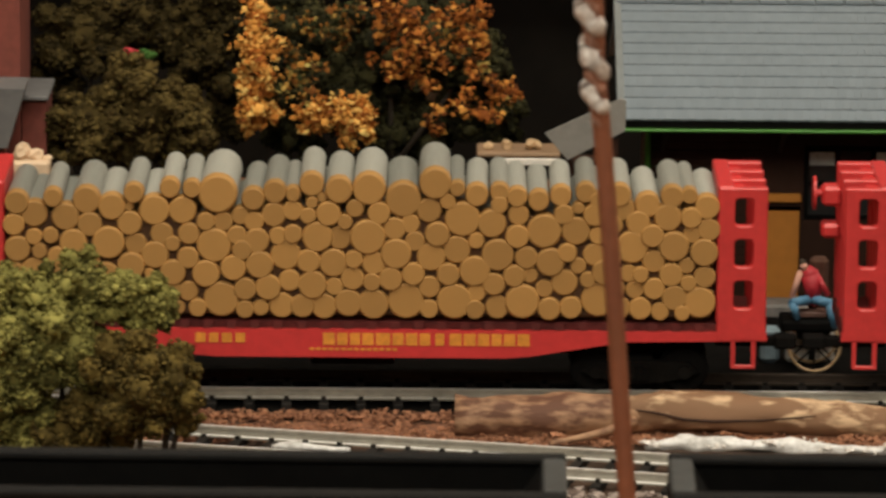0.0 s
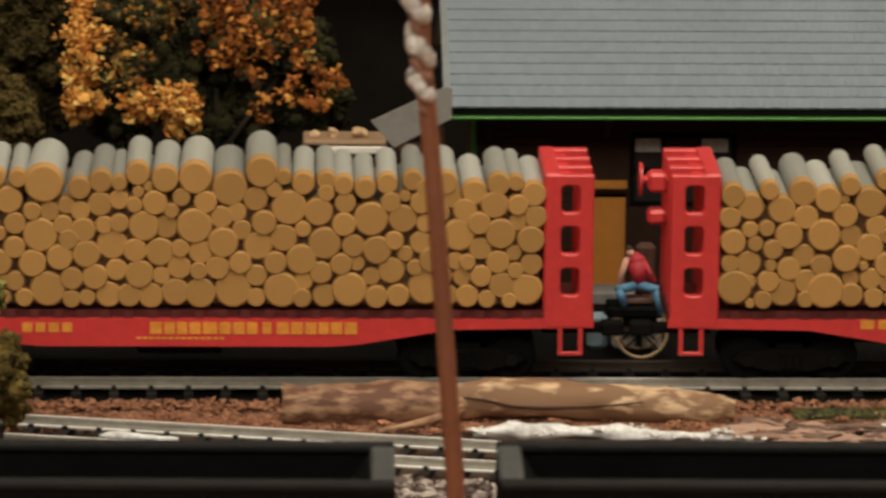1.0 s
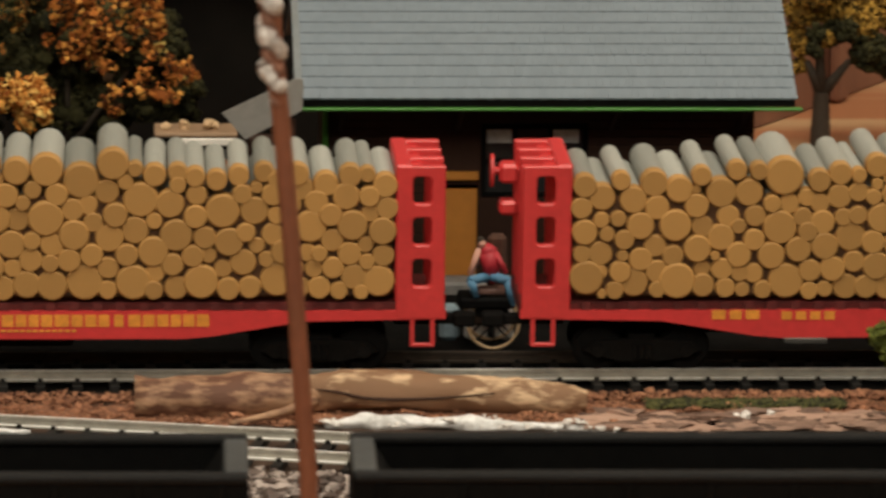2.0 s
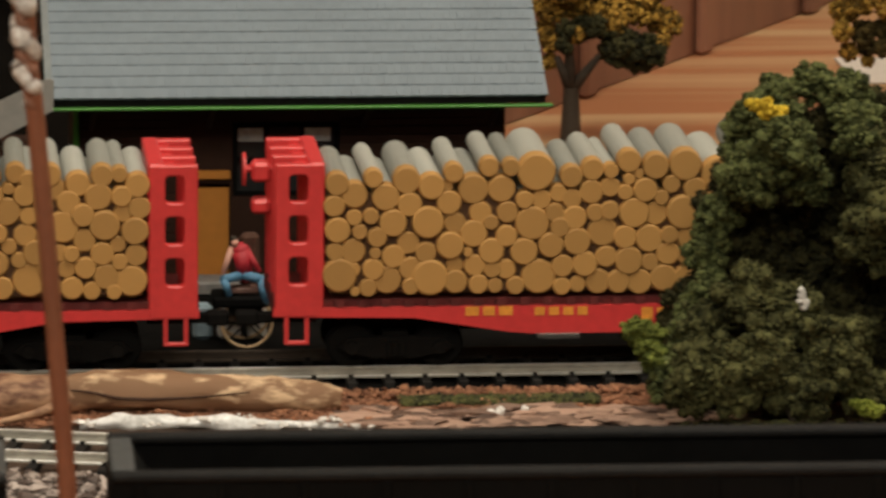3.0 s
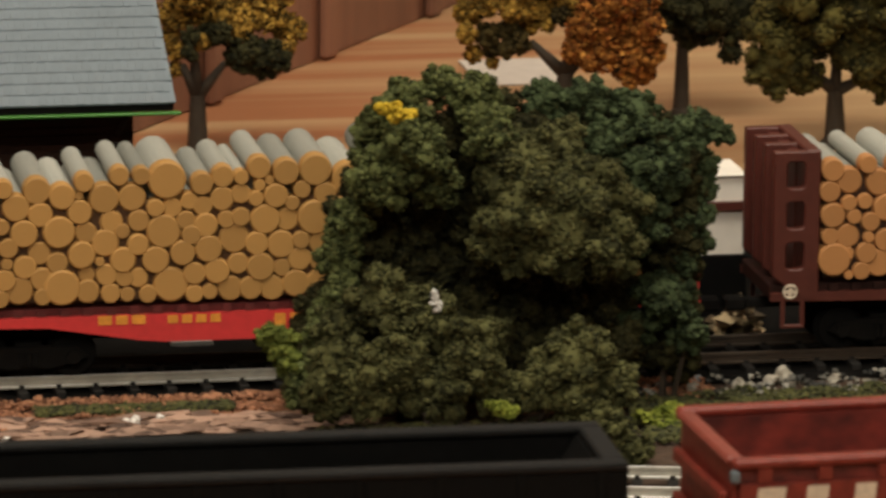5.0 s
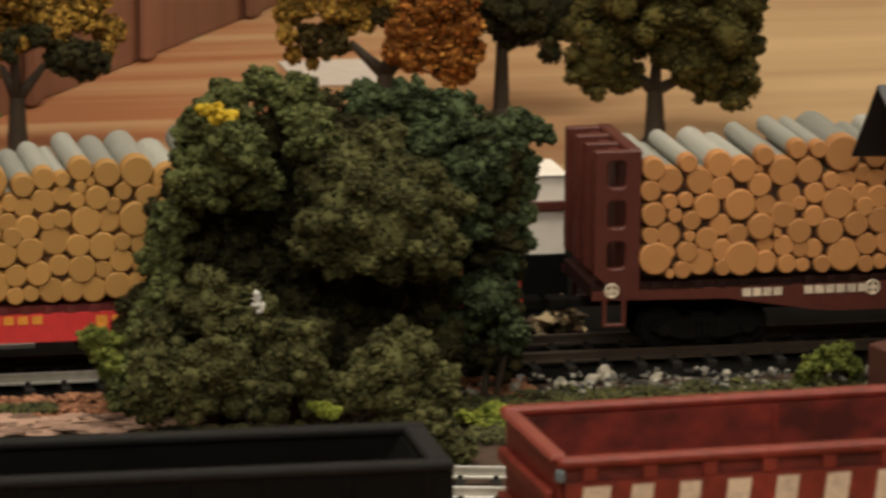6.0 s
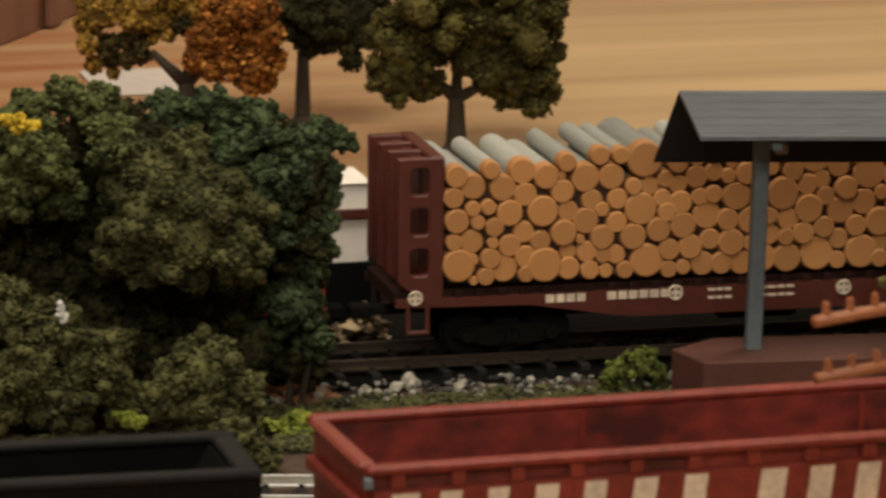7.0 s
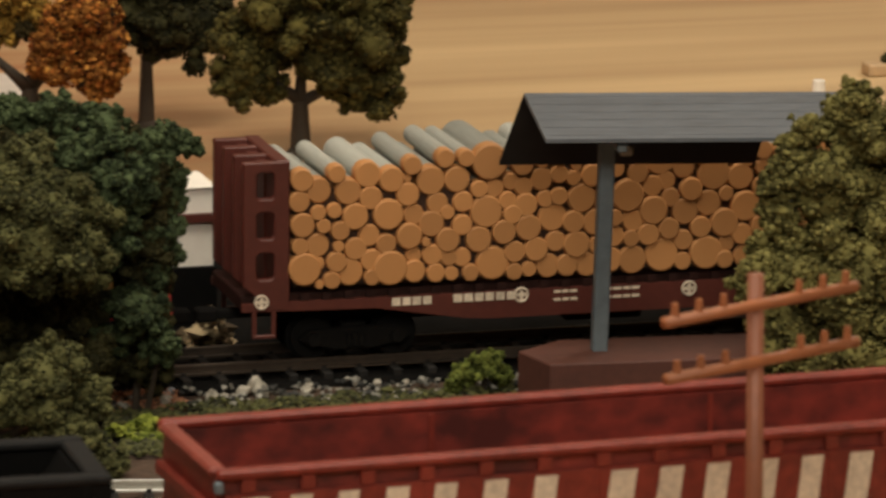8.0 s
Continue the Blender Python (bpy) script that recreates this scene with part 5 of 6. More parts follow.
BIG_GREEN = [(0.1212, -0.052, 0.0745, 0.0047), (0.1374, -0.05, 0.0736, 0.0064), (0.1301, -0.046, 0.075, 0.0047), (0.1169, -0.056, 0.0708, 0.0049), (0.1147, -0.05, 0.0644, 0.0054), (0.1215, -0.066, 0.0648, 0.0083), (0.1399, -0.058, 0.0665, 0.0072), (0.114, -0.052, 0.0568, 0.0058), (0.1144, -0.062, 0.0563, 0.007), (0.1278, -0.06, 0.0547, 0.0058), (0.1138, -0.046, 0.0493, 0.0047), (0.1094, -0.048, 0.0446, 0.0054), (0.1081, -0.046, 0.0388, 0.0049), (0.1067, -0.048, 0.0342, 0.0054), (0.1055, -0.056, 0.0288, 0.0054), (0.1037, -0.056, 0.0241, 0.0049), (0.1012, -0.062, 0.0197, 0.0058), (0.097, -0.066, 0.0141, 0.0053), (0.0961, -0.068, 0.0087, 0.0053)]
BIG_SPRIG = [(0.0874, -0.066, 0.0218, 0.0028), (0.0913, -0.064, 0.0196, 0.0035), (0.0925, -0.066, 0.015, 0.0035), (0.0892, -0.066, 0.018, 0.0023)]
BIG_OLIVE = [(0.1479, -0.058, 0.0576, 0.0107), (0.1477, -0.066, 0.05, 0.0116), (0.1602, -0.056, 0.0528, 0.0102), (0.1553, -0.068, 0.0449, 0.0128), (0.1433, -0.062, 0.0414, 0.008), (0.1695, -0.05, 0.0472, 0.0093), (0.167, -0.056, 0.0379, 0.0087), (0.156, -0.05, 0.061, 0.0071)]
BIG_LOW = [(0.1127, -0.072, 0.0295, 0.0086), (0.1241, -0.074, 0.0262, 0.0083), (0.1046, -0.066, 0.0238, 0.0067), (0.1027, -0.074, 0.0165, 0.0077), (0.115, -0.082, 0.018, 0.0098), (0.1313, -0.078, 0.0177, 0.0088), (0.1383, -0.068, 0.0203, 0.0054), (0.1001, -0.074, 0.01, 0.0064), (0.1088, -0.08, 0.0111, 0.0067), (0.1254, -0.082, 0.0116, 0.0075), (0.1395, -0.076, 0.0089, 0.0062), (0.1565, -0.08, 0.0165, 0.0094), (0.1655, -0.078, 0.011, 0.0062), (0.1497, -0.078, 0.0103, 0.0072), (0.1581, -0.082, 0.0069, 0.0067), (0.1681, -0.088, -0.0026, 0.0046), (0.1626, -0.086, 0.0024, 0.0054)]


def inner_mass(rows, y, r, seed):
    """Inner foam, blackish for the shade between the outer lobes, row by row: (height, from x, to x)."""
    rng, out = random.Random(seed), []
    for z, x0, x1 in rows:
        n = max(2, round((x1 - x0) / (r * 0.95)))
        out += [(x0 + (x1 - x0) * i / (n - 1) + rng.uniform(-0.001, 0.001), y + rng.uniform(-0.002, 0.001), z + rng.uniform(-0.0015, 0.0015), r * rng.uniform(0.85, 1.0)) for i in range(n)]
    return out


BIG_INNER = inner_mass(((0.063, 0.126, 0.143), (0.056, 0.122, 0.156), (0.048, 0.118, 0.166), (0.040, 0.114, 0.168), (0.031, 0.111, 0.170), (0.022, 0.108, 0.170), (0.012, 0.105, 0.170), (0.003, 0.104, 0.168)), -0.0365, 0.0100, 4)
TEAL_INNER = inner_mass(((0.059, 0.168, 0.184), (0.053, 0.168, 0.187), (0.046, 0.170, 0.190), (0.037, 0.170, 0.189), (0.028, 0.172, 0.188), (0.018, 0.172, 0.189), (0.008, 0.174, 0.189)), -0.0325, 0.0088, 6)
BIG_TEAL = [(0.1573, -0.036, 0.0683, 0.0057), (0.1685, -0.034, 0.0675, 0.0062), (0.1789, -0.036, 0.0649, 0.0067), (0.1898, -0.036, 0.0585, 0.0067), (0.1714, -0.04, 0.0592, 0.0065), (0.1818, -0.042, 0.0518, 0.0082), (0.1951, -0.034, 0.0511, 0.0038), (0.1797, -0.04, 0.0393, 0.007), (0.1914, -0.036, 0.038, 0.005), (0.1922, -0.036, 0.0298, 0.0038), (0.1849, -0.042, 0.0219, 0.0077), (0.1915, -0.04, 0.0129, 0.005), (0.1781, -0.036, 0.0125, 0.0063), (0.1959, -0.034, 0.0456, 0.003), (0.1978, -0.036, 0.0606, 0.0036), (0.194, -0.036, 0.0635, 0.0031), (0.2014, -0.036, 0.0587, 0.0016), (0.1965, -0.036, 0.0532, 0.0024), (0.1958, -0.036, 0.0403, 0.0026), (0.1961, -0.036, 0.0341, 0.0024)]
BACK_BROWN = [(-0.1616, 0.0968, 0.0451, 0.0122), (-0.1744, 0.0948, 0.0418, 0.0108), (-0.1519, 0.1044, 0.0393, 0.0101), (-0.1644, 0.097, 0.0538, 0.0072), (-0.1863, 0.102, 0.038, 0.0058)]
BACK_BROWN2 = [(-0.1784, 0.1383, 0.0562, 0.0125), (-0.1611, 0.145, 0.0581, 0.0111), (-0.1461, 0.1388, 0.0549, 0.0118), (-0.1419, 0.1445, 0.0388, 0.0103), (-0.1418, 0.1406, 0.0651, 0.0103), (-0.1873, 0.1381, 0.0442, 0.0074), (-0.1713, 0.1425, 0.066, 0.0103)]
AUT_COLUMN = [(-0.1336, 0.1116, 0.0691, 0.0029), (-0.1328, 0.1076, 0.0659, 0.0026), (-0.1341, 0.1057, 0.0621, 0.0031), (-0.1297, 0.1116, 0.0603, 0.0031), (-0.1334, 0.1041, 0.058, 0.0031), (-0.1364, 0.1098, 0.0537, 0.0023), (-0.1305, 0.1045, 0.0543, 0.0028), (-0.1348, 0.1057, 0.0504, 0.0026), (-0.1314, 0.1101, 0.0493, 0.0021), (-0.1352, 0.104, 0.0463, 0.0021), (-0.1324, 0.1043, 0.0456, 0.0026), (-0.1285, 0.1097, 0.0431, 0.0021), (-0.1355, 0.105, 0.0422, 0.0018), (-0.1325, 0.109, 0.0402, 0.0018), (-0.1349, 0.1082, 0.038, 0.0013)]
AUT_SKIRT = [(-0.1212, 0.108, 0.0435, 0.0023), (-0.1168, 0.1025, 0.0453, 0.0028), (-0.111, 0.1031, 0.0457, 0.0031), (-0.1065, 0.109, 0.0456, 0.0026), (-0.1036, 0.1024, 0.0446, 0.0018), (-0.1104, 0.1065, 0.0415, 0.0034), (-0.1053, 0.1024, 0.0415, 0.0026), (-0.1166, 0.1087, 0.0403, 0.0026), (-0.1209, 0.1089, 0.0393, 0.0016), (-0.1096, 0.1073, 0.0368, 0.0023), (-0.1041, 0.1058, 0.0374, 0.0016)]
AUT_MIXED = [(-0.112, 0.1123, 0.0684, 0.0023), (-0.1141, 0.1083, 0.0647, 0.0018), (-0.1104, 0.1138, 0.0643, 0.0023), (-0.1113, 0.1156, 0.0602, 0.0021), (-0.107, 0.1153, 0.0696, 0.0018), (-0.1228, 0.1121, 0.0522, 0.0034), (-0.1181, 0.108, 0.0557, 0.0026), (-0.1243, 0.115, 0.0568, 0.0026), (-0.1286, 0.1124, 0.0675, 0.0023), (-0.1199, 0.1094, 0.0652, 0.0031), (-0.1263, 0.1095, 0.0483, 0.0023), (-0.1198, 0.1081, 0.0479, 0.0026), (-0.0751, 0.1124, 0.0533, 0.0023), (-0.0699, 0.1159, 0.0438, 0.0021), (-0.0839, 0.108, 0.0635, 0.0016)]
AUT_RUST = [(-0.0997, 0.1042, 0.0707, 0.0036), (-0.0951, 0.1043, 0.0685, 0.0034), (-0.0997, 0.1072, 0.0636, 0.0034), (-0.0922, 0.104, 0.0642, 0.0036), (-0.0879, 0.1041, 0.0598, 0.0031), (-0.0939, 0.1043, 0.059, 0.0034), (-0.0982, 0.1057, 0.0548, 0.0028), (-0.0922, 0.112, 0.0531, 0.0031), (-0.0888, 0.1043, 0.051, 0.0023), (-0.0852, 0.1064, 0.0562, 0.0021), (-0.1037, 0.107, 0.0577, 0.0016), (-0.0809, 0.104, 0.046, 0.0026), (-0.0861, 0.1047, 0.0685, 0.0026)]
AUT_EDGE = [(-0.0817, 0.1079, 0.0694, 0.0031), (-0.0767, 0.1076, 0.0692, 0.0031), (-0.0781, 0.107, 0.0638, 0.0036), (-0.0817, 0.1105, 0.0599, 0.0018), (-0.0752, 0.1086, 0.0596, 0.0026), (-0.078, 0.1109, 0.0554, 0.0021), (-0.0773, 0.1071, 0.0532, 0.0018), (-0.0722, 0.1072, 0.0521, 0.0018), (-0.0682, 0.1095, 0.0502, 0.0018), (-0.0662, 0.1036, 0.049, 0.0013), (-0.0791, 0.1051, 0.0492, 0.0018), (-0.0722, 0.1102, 0.0477, 0.0023), (-0.0765, 0.1089, 0.0441, 0.0021), (-0.0722, 0.1042, 0.0436, 0.0018), (-0.0866, 0.1047, 0.0448, 0.0018), (-0.0886, 0.111, 0.0412, 0.0016), (-0.0866, 0.1072, 0.0393, 0.0016)]
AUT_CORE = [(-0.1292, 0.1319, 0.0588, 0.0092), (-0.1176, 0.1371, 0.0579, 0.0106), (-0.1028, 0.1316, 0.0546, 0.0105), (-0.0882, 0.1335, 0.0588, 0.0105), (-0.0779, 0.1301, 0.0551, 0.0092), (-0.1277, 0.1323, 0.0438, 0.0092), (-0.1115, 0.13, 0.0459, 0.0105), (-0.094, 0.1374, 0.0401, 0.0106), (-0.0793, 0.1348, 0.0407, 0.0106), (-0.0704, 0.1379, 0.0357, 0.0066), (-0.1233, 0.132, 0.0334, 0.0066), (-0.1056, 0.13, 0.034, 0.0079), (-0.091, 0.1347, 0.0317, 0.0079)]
TREE_A_O = [(0.1097, 0.2733, 0.0355, 0.0045), (0.1171, 0.2737, 0.0366, 0.0045), (0.1075, 0.2719, 0.0275, 0.0028), (0.1102, 0.2702, 0.0249, 0.0023), (0.1231, 0.2692, 0.0352, 0.0045), (0.1302, 0.2739, 0.0358, 0.0052), (0.1365, 0.2721, 0.0344, 0.0045), (0.1249, 0.2702, 0.0289, 0.0028), (0.1162, 0.266, 0.0282, 0.0018), (0.1096, 0.2716, 0.0193, 0.0017), (0.1065, 0.266, 0.0196, 0.0013), (0.1426, 0.2738, 0.0299, 0.0039), (0.1275, 0.2661, 0.0316, 0.0032), (0.1414, 0.2665, 0.0255, 0.0017), (0.1129, 0.2669, 0.0434, 0.0052), (0.1269, 0.274, 0.043, 0.0058), (0.1383, 0.2737, 0.0412, 0.0052)]
TREE_A_D = [(0.118, 0.2679, 0.0294, 0.0031), (0.1127, 0.2642, 0.0302, 0.0023), (0.121, 0.26, 0.0315, 0.0026), (0.1288, 0.2628, 0.0248, 0.0046), (0.1356, 0.2646, 0.0235, 0.0044), (0.1325, 0.2656, 0.0201, 0.0026), (0.1122, 0.2601, 0.0261, 0.0019), (0.1259, 0.2678, 0.0231, 0.0026), (0.1391, 0.2644, 0.0215, 0.0023)]
TREE_B_Y = [(0.2003, 0.3007, 0.0285, 0.0037), (0.1986, 0.2962, 0.0227, 0.0024), (0.2013, 0.3014, 0.0157, 0.0021), (0.2072, 0.3017, 0.0129, 0.0013), (0.2053, 0.3001, 0.0319, 0.004), (0.2131, 0.297, 0.0313, 0.0046), (0.222, 0.2995, 0.0306, 0.004), (0.2182, 0.3015, 0.0248, 0.0027), (0.223, 0.2974, 0.0253, 0.0021), (0.2298, 0.296, 0.0326, 0.004), (0.212, 0.2999, 0.0367, 0.0046), (0.2009, 0.3037, 0.0356, 0.004), (0.2231, 0.2963, 0.0378, 0.0046)]
TREE_B_D = [(0.206, 0.2999, 0.0218, 0.0032), (0.2118, 0.2992, 0.023, 0.0033), (0.2143, 0.2947, 0.0199, 0.0027), (0.21, 0.294, 0.018, 0.002), (0.2069, 0.3002, 0.0175, 0.0023), (0.2225, 0.3019, 0.0255, 0.0019), (0.2264, 0.2941, 0.028, 0.0023)]
TREE_B_R = [(0.2312, 0.2882, 0.0238, 0.004), (0.2283, 0.2867, 0.0187, 0.0029), (0.2391, 0.2917, 0.0254, 0.0053), (0.2476, 0.292, 0.0234, 0.0056), (0.2512, 0.2849, 0.0262, 0.0034), (0.2391, 0.292, 0.017, 0.0048), (0.2486, 0.2886, 0.0164, 0.0048), (0.254, 0.2902, 0.0176, 0.0027), (0.2329, 0.2862, 0.0152, 0.0021), (0.2442, 0.292, 0.0117, 0.0024), (0.2509, 0.2916, 0.0107, 0.0027), (0.246, 0.2883, 0.0084, 0.0016), (0.24, 0.2883, 0.0327, 0.0053), (0.2481, 0.2865, 0.0336, 0.0046), (0.2347, 0.291, 0.0308, 0.004)]
TREE_C = [(0.2614, 0.3055, 0.03, 0.0101), (0.275, 0.3048, 0.0247, 0.0104), (0.27, 0.3059, 0.0365, 0.0135), (0.2827, 0.3084, 0.0306, 0.0101), (0.268, 0.3118, 0.0185, 0.0042)]
TREE_D = [(0.2875, 0.2646, 0.0252, 0.0118), (0.2822, 0.2599, 0.0163, 0.0069), (0.3056, 0.2593, 0.0321, 0.0156), (0.3215, 0.2619, 0.026, 0.0112), (0.3236, 0.263, 0.0115, 0.0082), (0.2984, 0.2576, 0.0443, 0.0147), (0.2911, 0.2619, 0.0155, 0.0066), (0.3141, 0.2592, 0.0184, 0.0082), (0.3195, 0.2611, 0.0396, 0.0115)]
RIGHT_BUSH = [(0.3518, -0.0825, 0.065, 0.0117), (0.3401, -0.085, 0.0512, 0.0109), (0.358, -0.0822, 0.0471, 0.0161), (0.3314, -0.0832, 0.035, 0.0102), (0.3229, -0.0879, 0.0325, 0.0065), (0.3427, -0.0911, 0.0295, 0.0146), (0.3369, -0.0887, 0.0157, 0.0117), (0.3562, -0.0892, 0.0202, 0.0162), (0.3278, -0.0866, 0.0211, 0.0058), (0.3471, -0.0874, 0.0742, 0.0058), (0.3357, -0.084, 0.0669, 0.0045), (0.3324, -0.084, 0.061, 0.0049), (0.3297, -0.084, 0.0544, 0.0049), (0.3289, -0.085, 0.0472, 0.0049), (0.3315, -0.086, 0.0405, 0.0045)]
SMALL_BUSH = [(0.2727, -0.0362, 0.0026, 0.0041), (0.2675, -0.0346, 0.0005, 0.0035), (0.2769, -0.0338, -0.0009, 0.003), (0.2645, -0.0353, -0.002, 0.0022)]

bush([(LEFT_BUSH_A, LEAF_OLIVE)], 0.0008, "dusty olive green foam bush beside the siding", 3)
bush([(LEFT_BUSH_B, LEAF_KHAKI)], 0.0008, "brownish khaki foam bush beside the siding", 4)
# the blackish inner masses paint the shade in the voids of both bushes
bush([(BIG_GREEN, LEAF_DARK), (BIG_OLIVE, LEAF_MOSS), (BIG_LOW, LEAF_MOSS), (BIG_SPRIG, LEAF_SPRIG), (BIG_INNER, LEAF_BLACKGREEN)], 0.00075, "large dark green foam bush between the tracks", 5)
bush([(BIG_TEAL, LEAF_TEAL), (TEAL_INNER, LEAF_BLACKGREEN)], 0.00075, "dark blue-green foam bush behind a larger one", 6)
bush([(RIGHT_BUSH, LEAF_DULL)], 0.00085, "tall olive green foam bush beside the platform", 7)
bush([(SMALL_BUSH, LEAF_SPRIG)], 0.0006, "small light green bush beside the platform", 8)
bush([(BACK_BROWN, LEAF_BROWN)], 0.0009, "rounded brown-green foam bush behind the train", 9)
bush([(BACK_BROWN2, LEAF_BROWNDARK)], 0.0009, "tall dark brown-green foam shrub", 10)

# core colour joins dark green leaves with shade in the gaps
autumn = tree((-0.0985, 0.121, -0.0056), [(AUT_CORE, LEAF_BLACKGREEN, "dark green inner foliage, blackish for the shade in the gaps")], 0.0009, "autumn tree with bright orange foam leaves",
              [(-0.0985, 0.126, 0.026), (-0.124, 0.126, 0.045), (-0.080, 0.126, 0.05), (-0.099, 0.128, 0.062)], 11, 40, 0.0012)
for k, (blobs, mat, lab) in enumerate(((AUT_COLUMN, LEAF_ORANGE, "bright amber leaf clumps"), (AUT_SKIRT, LEAF_ORANGE, "low orange leaf clumps"), (AUT_MIXED, LEAF_MIXED, "green and yellow leaf clumps"),
                                       (AUT_RUST, LEAF_FLAME, "rusty orange leaf clumps"), (AUT_EDGE, LEAF_FLAME, "thin orange leaf clumps"))):
    leaf_clumps("crown", [(x + 0.0985, y - 0.121, z + 0.0056, r) for x, y, z, r in blobs], mat, autumn, 0.00085, 80 + k, lab, count=75 if mat is LEAF_ORANGE else 44)
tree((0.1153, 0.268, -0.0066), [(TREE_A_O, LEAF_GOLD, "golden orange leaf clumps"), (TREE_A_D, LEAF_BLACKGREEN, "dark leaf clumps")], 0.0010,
     "golden autumn tree standing on bare plywood", [(0.1152, 0.268, 0.0125), (0.1109, 0.268, 0.0213), (0.1141, 0.268, 0.0282), (0.1233, 0.268, 0.0217)], 21, 55, 0.0026)
# brown clumps paint the shade inside the yellow crown
tree((0.2288, 0.298, -0.0066), [(TREE_B_Y, LEAF_OCHRE, "yellow-brown leaf clumps"), (TREE_B_D, LEAF_BROWNDARK, "leaf clumps in dark brown for the shaded inside"), (TREE_B_R, LEAF_RUSTY, "rusty red leaf clumps")], 0.0010,
     "autumn tree in yellow and rust behind the bushes", [(0.2285, 0.298, 0.0103), (0.218, 0.298, 0.0197), (0.2305, 0.298, 0.0204), (0.2339, 0.298, 0.0147)], 31, 55, 0.0029)
tree((0.2663, 0.310, -0.0066), [(TREE_C, LEAF_BLACKGREEN, "")], 0.0010, "tall blackish green tree on bare plywood", [(0.2663, 0.31, 0.0145), (0.2750, 0.309, 0.018), (0.2660, 0.311, 0.026)], 41, 55, 0.0021)
tree((0.3012, 0.260, -0.0066), [(TREE_D, LEAF_DUSK, "")], 0.0010, "dark olive tree with a broad spreading crown", [(0.3009, 0.26, 0.0105), (0.3116, 0.259, 0.0150), (0.2906, 0.26, 0.019), (0.3020, 0.262, 0.026)], 51, 55, 0.0027)


def tuft(name, x, y, z, r, mat, label, category, seed, tall=False):
    ob = thing(name, pose(x, y, z), label, category)
    lobes = [(0, 0, 0, r * 0.7), (-r * 0.2, 0, r * 1.1, r * 0.4), (r * 0.3, 0, -r * 0.8, r * 0.5), (-r * 0.3, 0, r * 1.9, r * 0.25)] if tall else \
        [(0, 0, 0, r * 0.8), (r * 0.9, 0, -r * 0.35, r * 0.6), (-r * 0.9, 0, r * 0.4, r * 0.5), (r * 1.5, 0, -r * 0.1, r * 0.3), (-r * 1.5, 0, r * 0.55, r * 0.25)]
    foliage("petals", lobes, mat, ob, 0.0006, 260, seed)
    return ob


tuft("yellow_flowers", 0.1163, -0.069, 0.0736, 0.0027, LEAF_YELLOW, "bright yellow flower tuft caught in the bush", "flowers", 61)
tuft("white_flowers", 0.1241, -0.079, 0.0312, 0.0014, SNOW, "white flower tuft caught in the bush", "flowers", 63, True)
tuft("lime_tuft", 0.1386, -0.084, 0.0073, 0.0022, LEAF_LIME, "pale lime tuft at the foot of the bush", "grass", 64)
tuft("red_flowers", -0.1640, 0.098, 0.0603, 0.0010, PINKRED, "small red flower tuft in the shrub", "flowers", 65)
tuft("green_tuft", -0.1600, 0.098, 0.0600, 0.0011, LEAF_GREEN, "small bright green tuft in the shrub", "plant", 66)

# odds and ends on the bare plywood
tagged(boxed("paper_scrap", (0.2154, 0.2425, 0.364, 0.404, -0.0064, -0.0056), CARD, None, 0.0002), "scrap of white card lying on the plywood", "card")
white_peg = part("white_peg", (lambda b: (rod(b, (0, 0, 0), (0, 0, 0.0070), 0.0022, 0.0019, 12), b)[1])(bmesh.new()), WHITE)
white_peg.location = (0.4767, 0.305, -0.0064)
tagged(white_peg, "small white peg standing on the plywood", "peg")
tagged(boxed("small_box", (0.5062, 0.5162, 0.341, 0.349, -0.0064, -0.0026), TANWOOD, None, 0.0005), "small pale box standing on the plywood", "box")
bush([([(0.5252, 0.350, 0.0050, 0.0075), (0.5290, 0.352, 0.0120, 0.0055), (0.5150, 0.346, -0.0025, 0.0032), (0.5357, 0.352, 0.007, 0.009)], LEAF_BLACKGREEN)], 0.0016, "blackish green shrub standing on the plywood", 71)


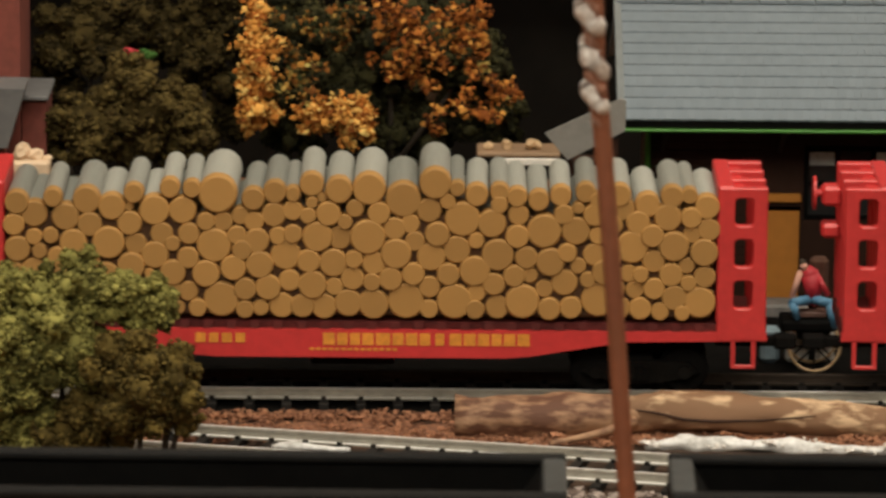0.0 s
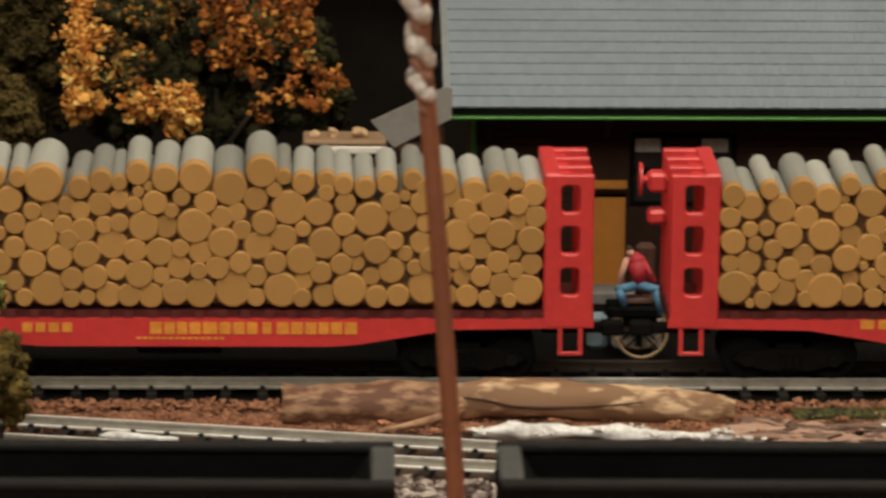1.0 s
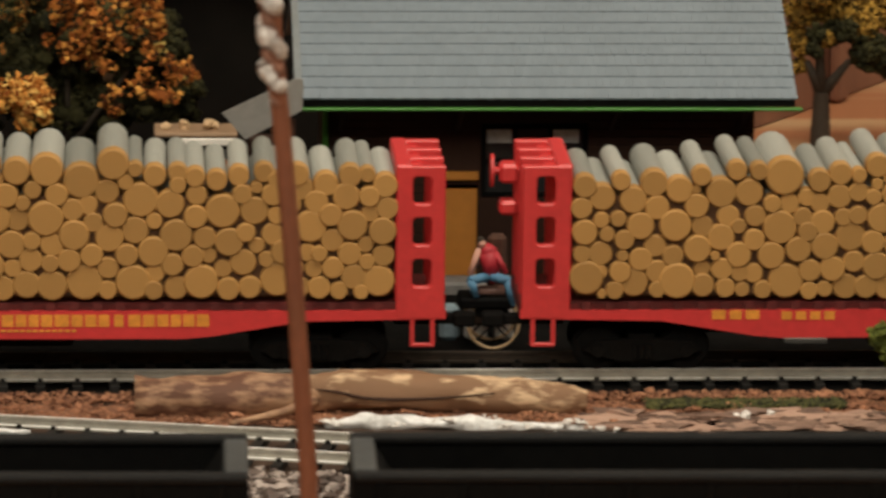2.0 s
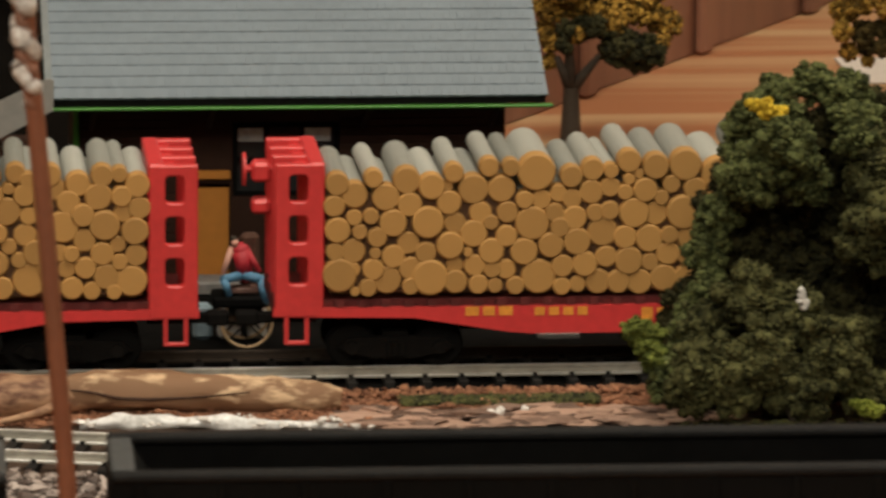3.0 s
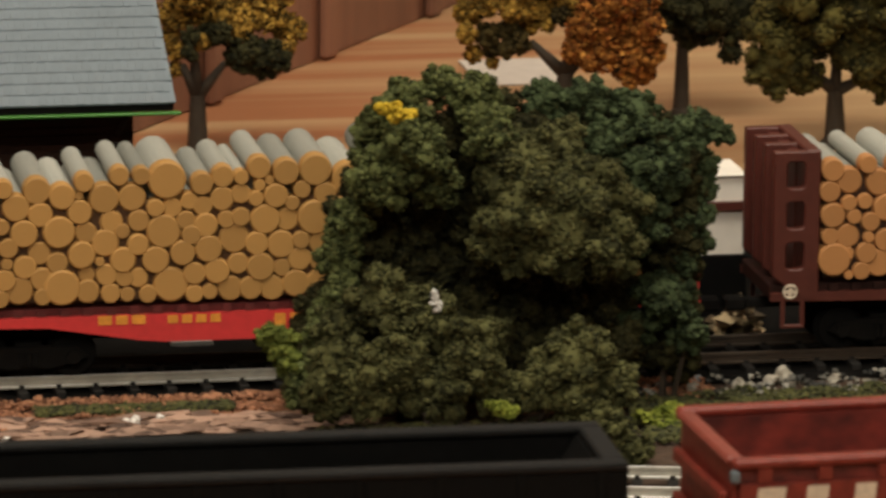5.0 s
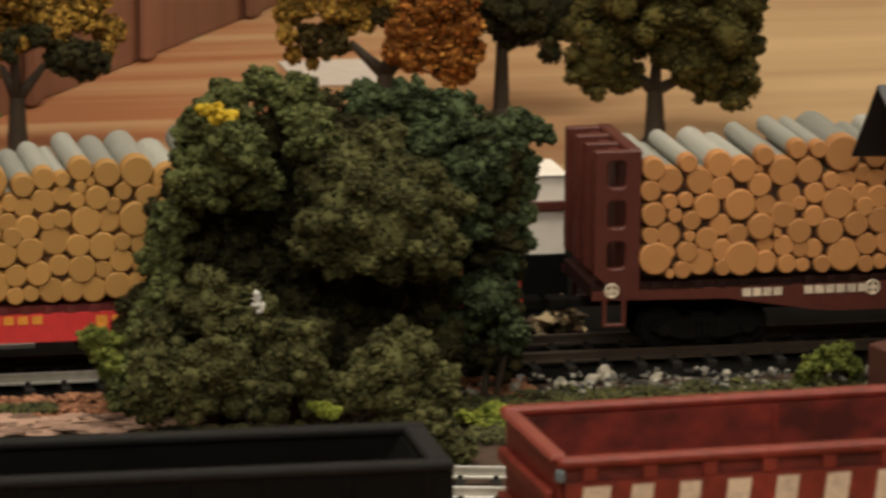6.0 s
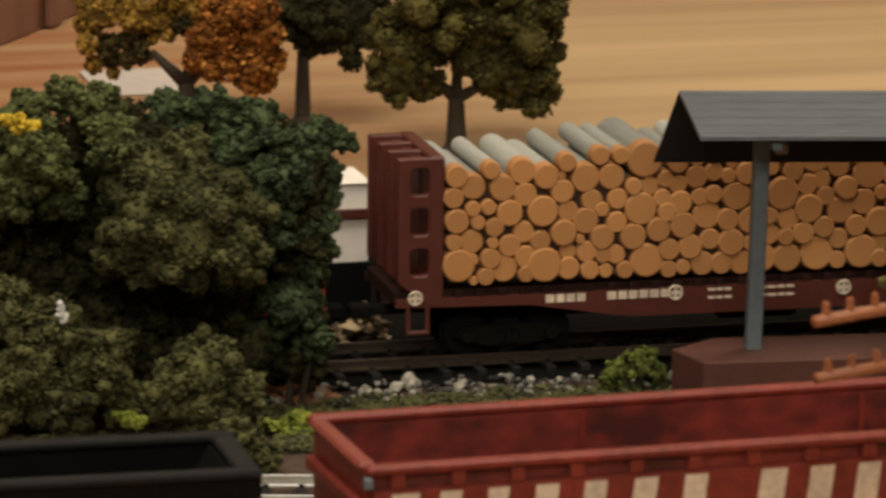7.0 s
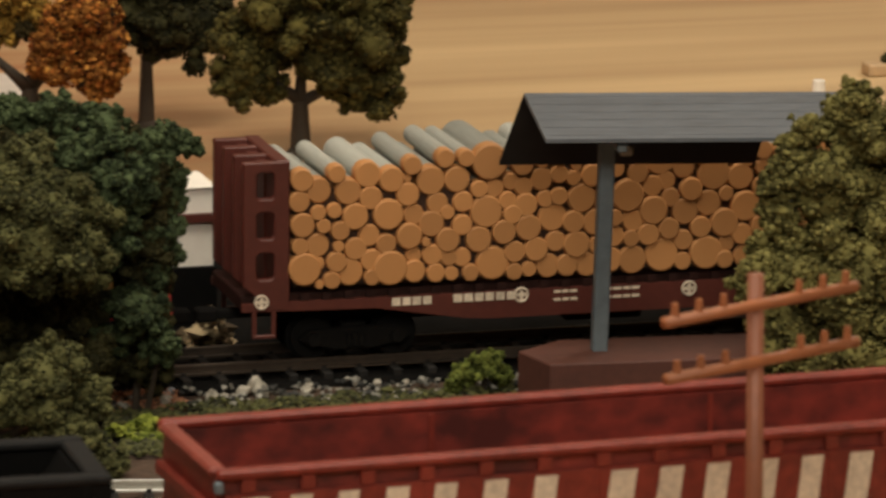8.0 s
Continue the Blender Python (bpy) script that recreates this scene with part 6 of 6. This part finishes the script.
# ---- lettering, as plain blocks in its colour ----
def letter_row(x, z, widths, height, mat, y=-0.01632, gap=0.0010, car=None, name="letter_block"):
    for i, w in enumerate(widths):
        if w > 0:
            bm = bmesh.new()
            box(bm, x, x + w, y, y + 0.0001, z, z + height)
            ob = part(name, bm, mat, car)
        x += abs(w) + gap


CARS = [o for o in scene.objects if o.name.startswith("flat_car")]
letter_row(-0.0388, 0.0127, [0.0024, 0.0022, 0.0024, 0.0023], 0.0023, YELLOW, gap=0.0008, car=CARS[0])
letter_row(-0.0088, 0.0123, [0.0028, 0.0025, 0.0024, 0.0027, 0.0034, 0.0027, 0.0027, 0.0025, -0.0002, 0.0021, -0.0002, 0.0029, 0.0028, 0.0027, 0.0024, 0.0027, 0.0029], 0.0029, YELLOW, gap=0.0005, car=CARS[0])
letter_row(-0.012, 0.0110, [0.0011] * 14, 0.0006, YELLOW, gap=0.0004, car=CARS[0])
letter_row(-0.0500, 0.0138, [0.0032, 0.0028, 0.0032], 0.0022, YELLOW, car=CARS[1])
letter_row(-0.0335, 0.0137, [0.0024] * 4, 0.0020, YELLOW, car=CARS[1])
letter_row(-0.0080, 0.0124, [0.0027] * 8, 0.0029, YELLOW, car=CARS[1])
letter_row(-0.0580, 0.0137, [0.0021] * 4, 0.0020, CREAM, gap=0.0005, car=CARS[2])
letter_row(-0.0425, 0.0138, [0.0022] * 6, 0.0020, CREAM, gap=0.0005, car=CARS[2])
for z in (0.0128, 0.0148):
    letter_row(-0.0170, z, [0.0018, 0.0016, 0.0018], 0.0007, CREAM, gap=0.0004, car=CARS[2])
    letter_row(-0.0040, z, [0.0018, 0.0022, 0.0018, 0.0020], 0.0007, CREAM, gap=0.0004, car=CARS[2])
for x, z, r in ((-0.0907, 0.0163, 0.0020), (-0.0253, 0.0148, 0.0021), (0.0178, 0.0142, 0.0021)):
    bm = bmesh.new()
    ring(bm, (x, -0.01636, z), r * 0.8, 0.0003, 16)
    box(bm, x - r * 0.75, x + r * 0.75, -0.01642, -0.01630, z - 0.00045, z + 0.00045)
    box(bm, x - 0.00045, x + 0.00045, -0.01646, -0.01630, z - r * 0.75, z + r * 0.75)
    part("emblem", bm, CREAM, CARS[2], "round white emblem")
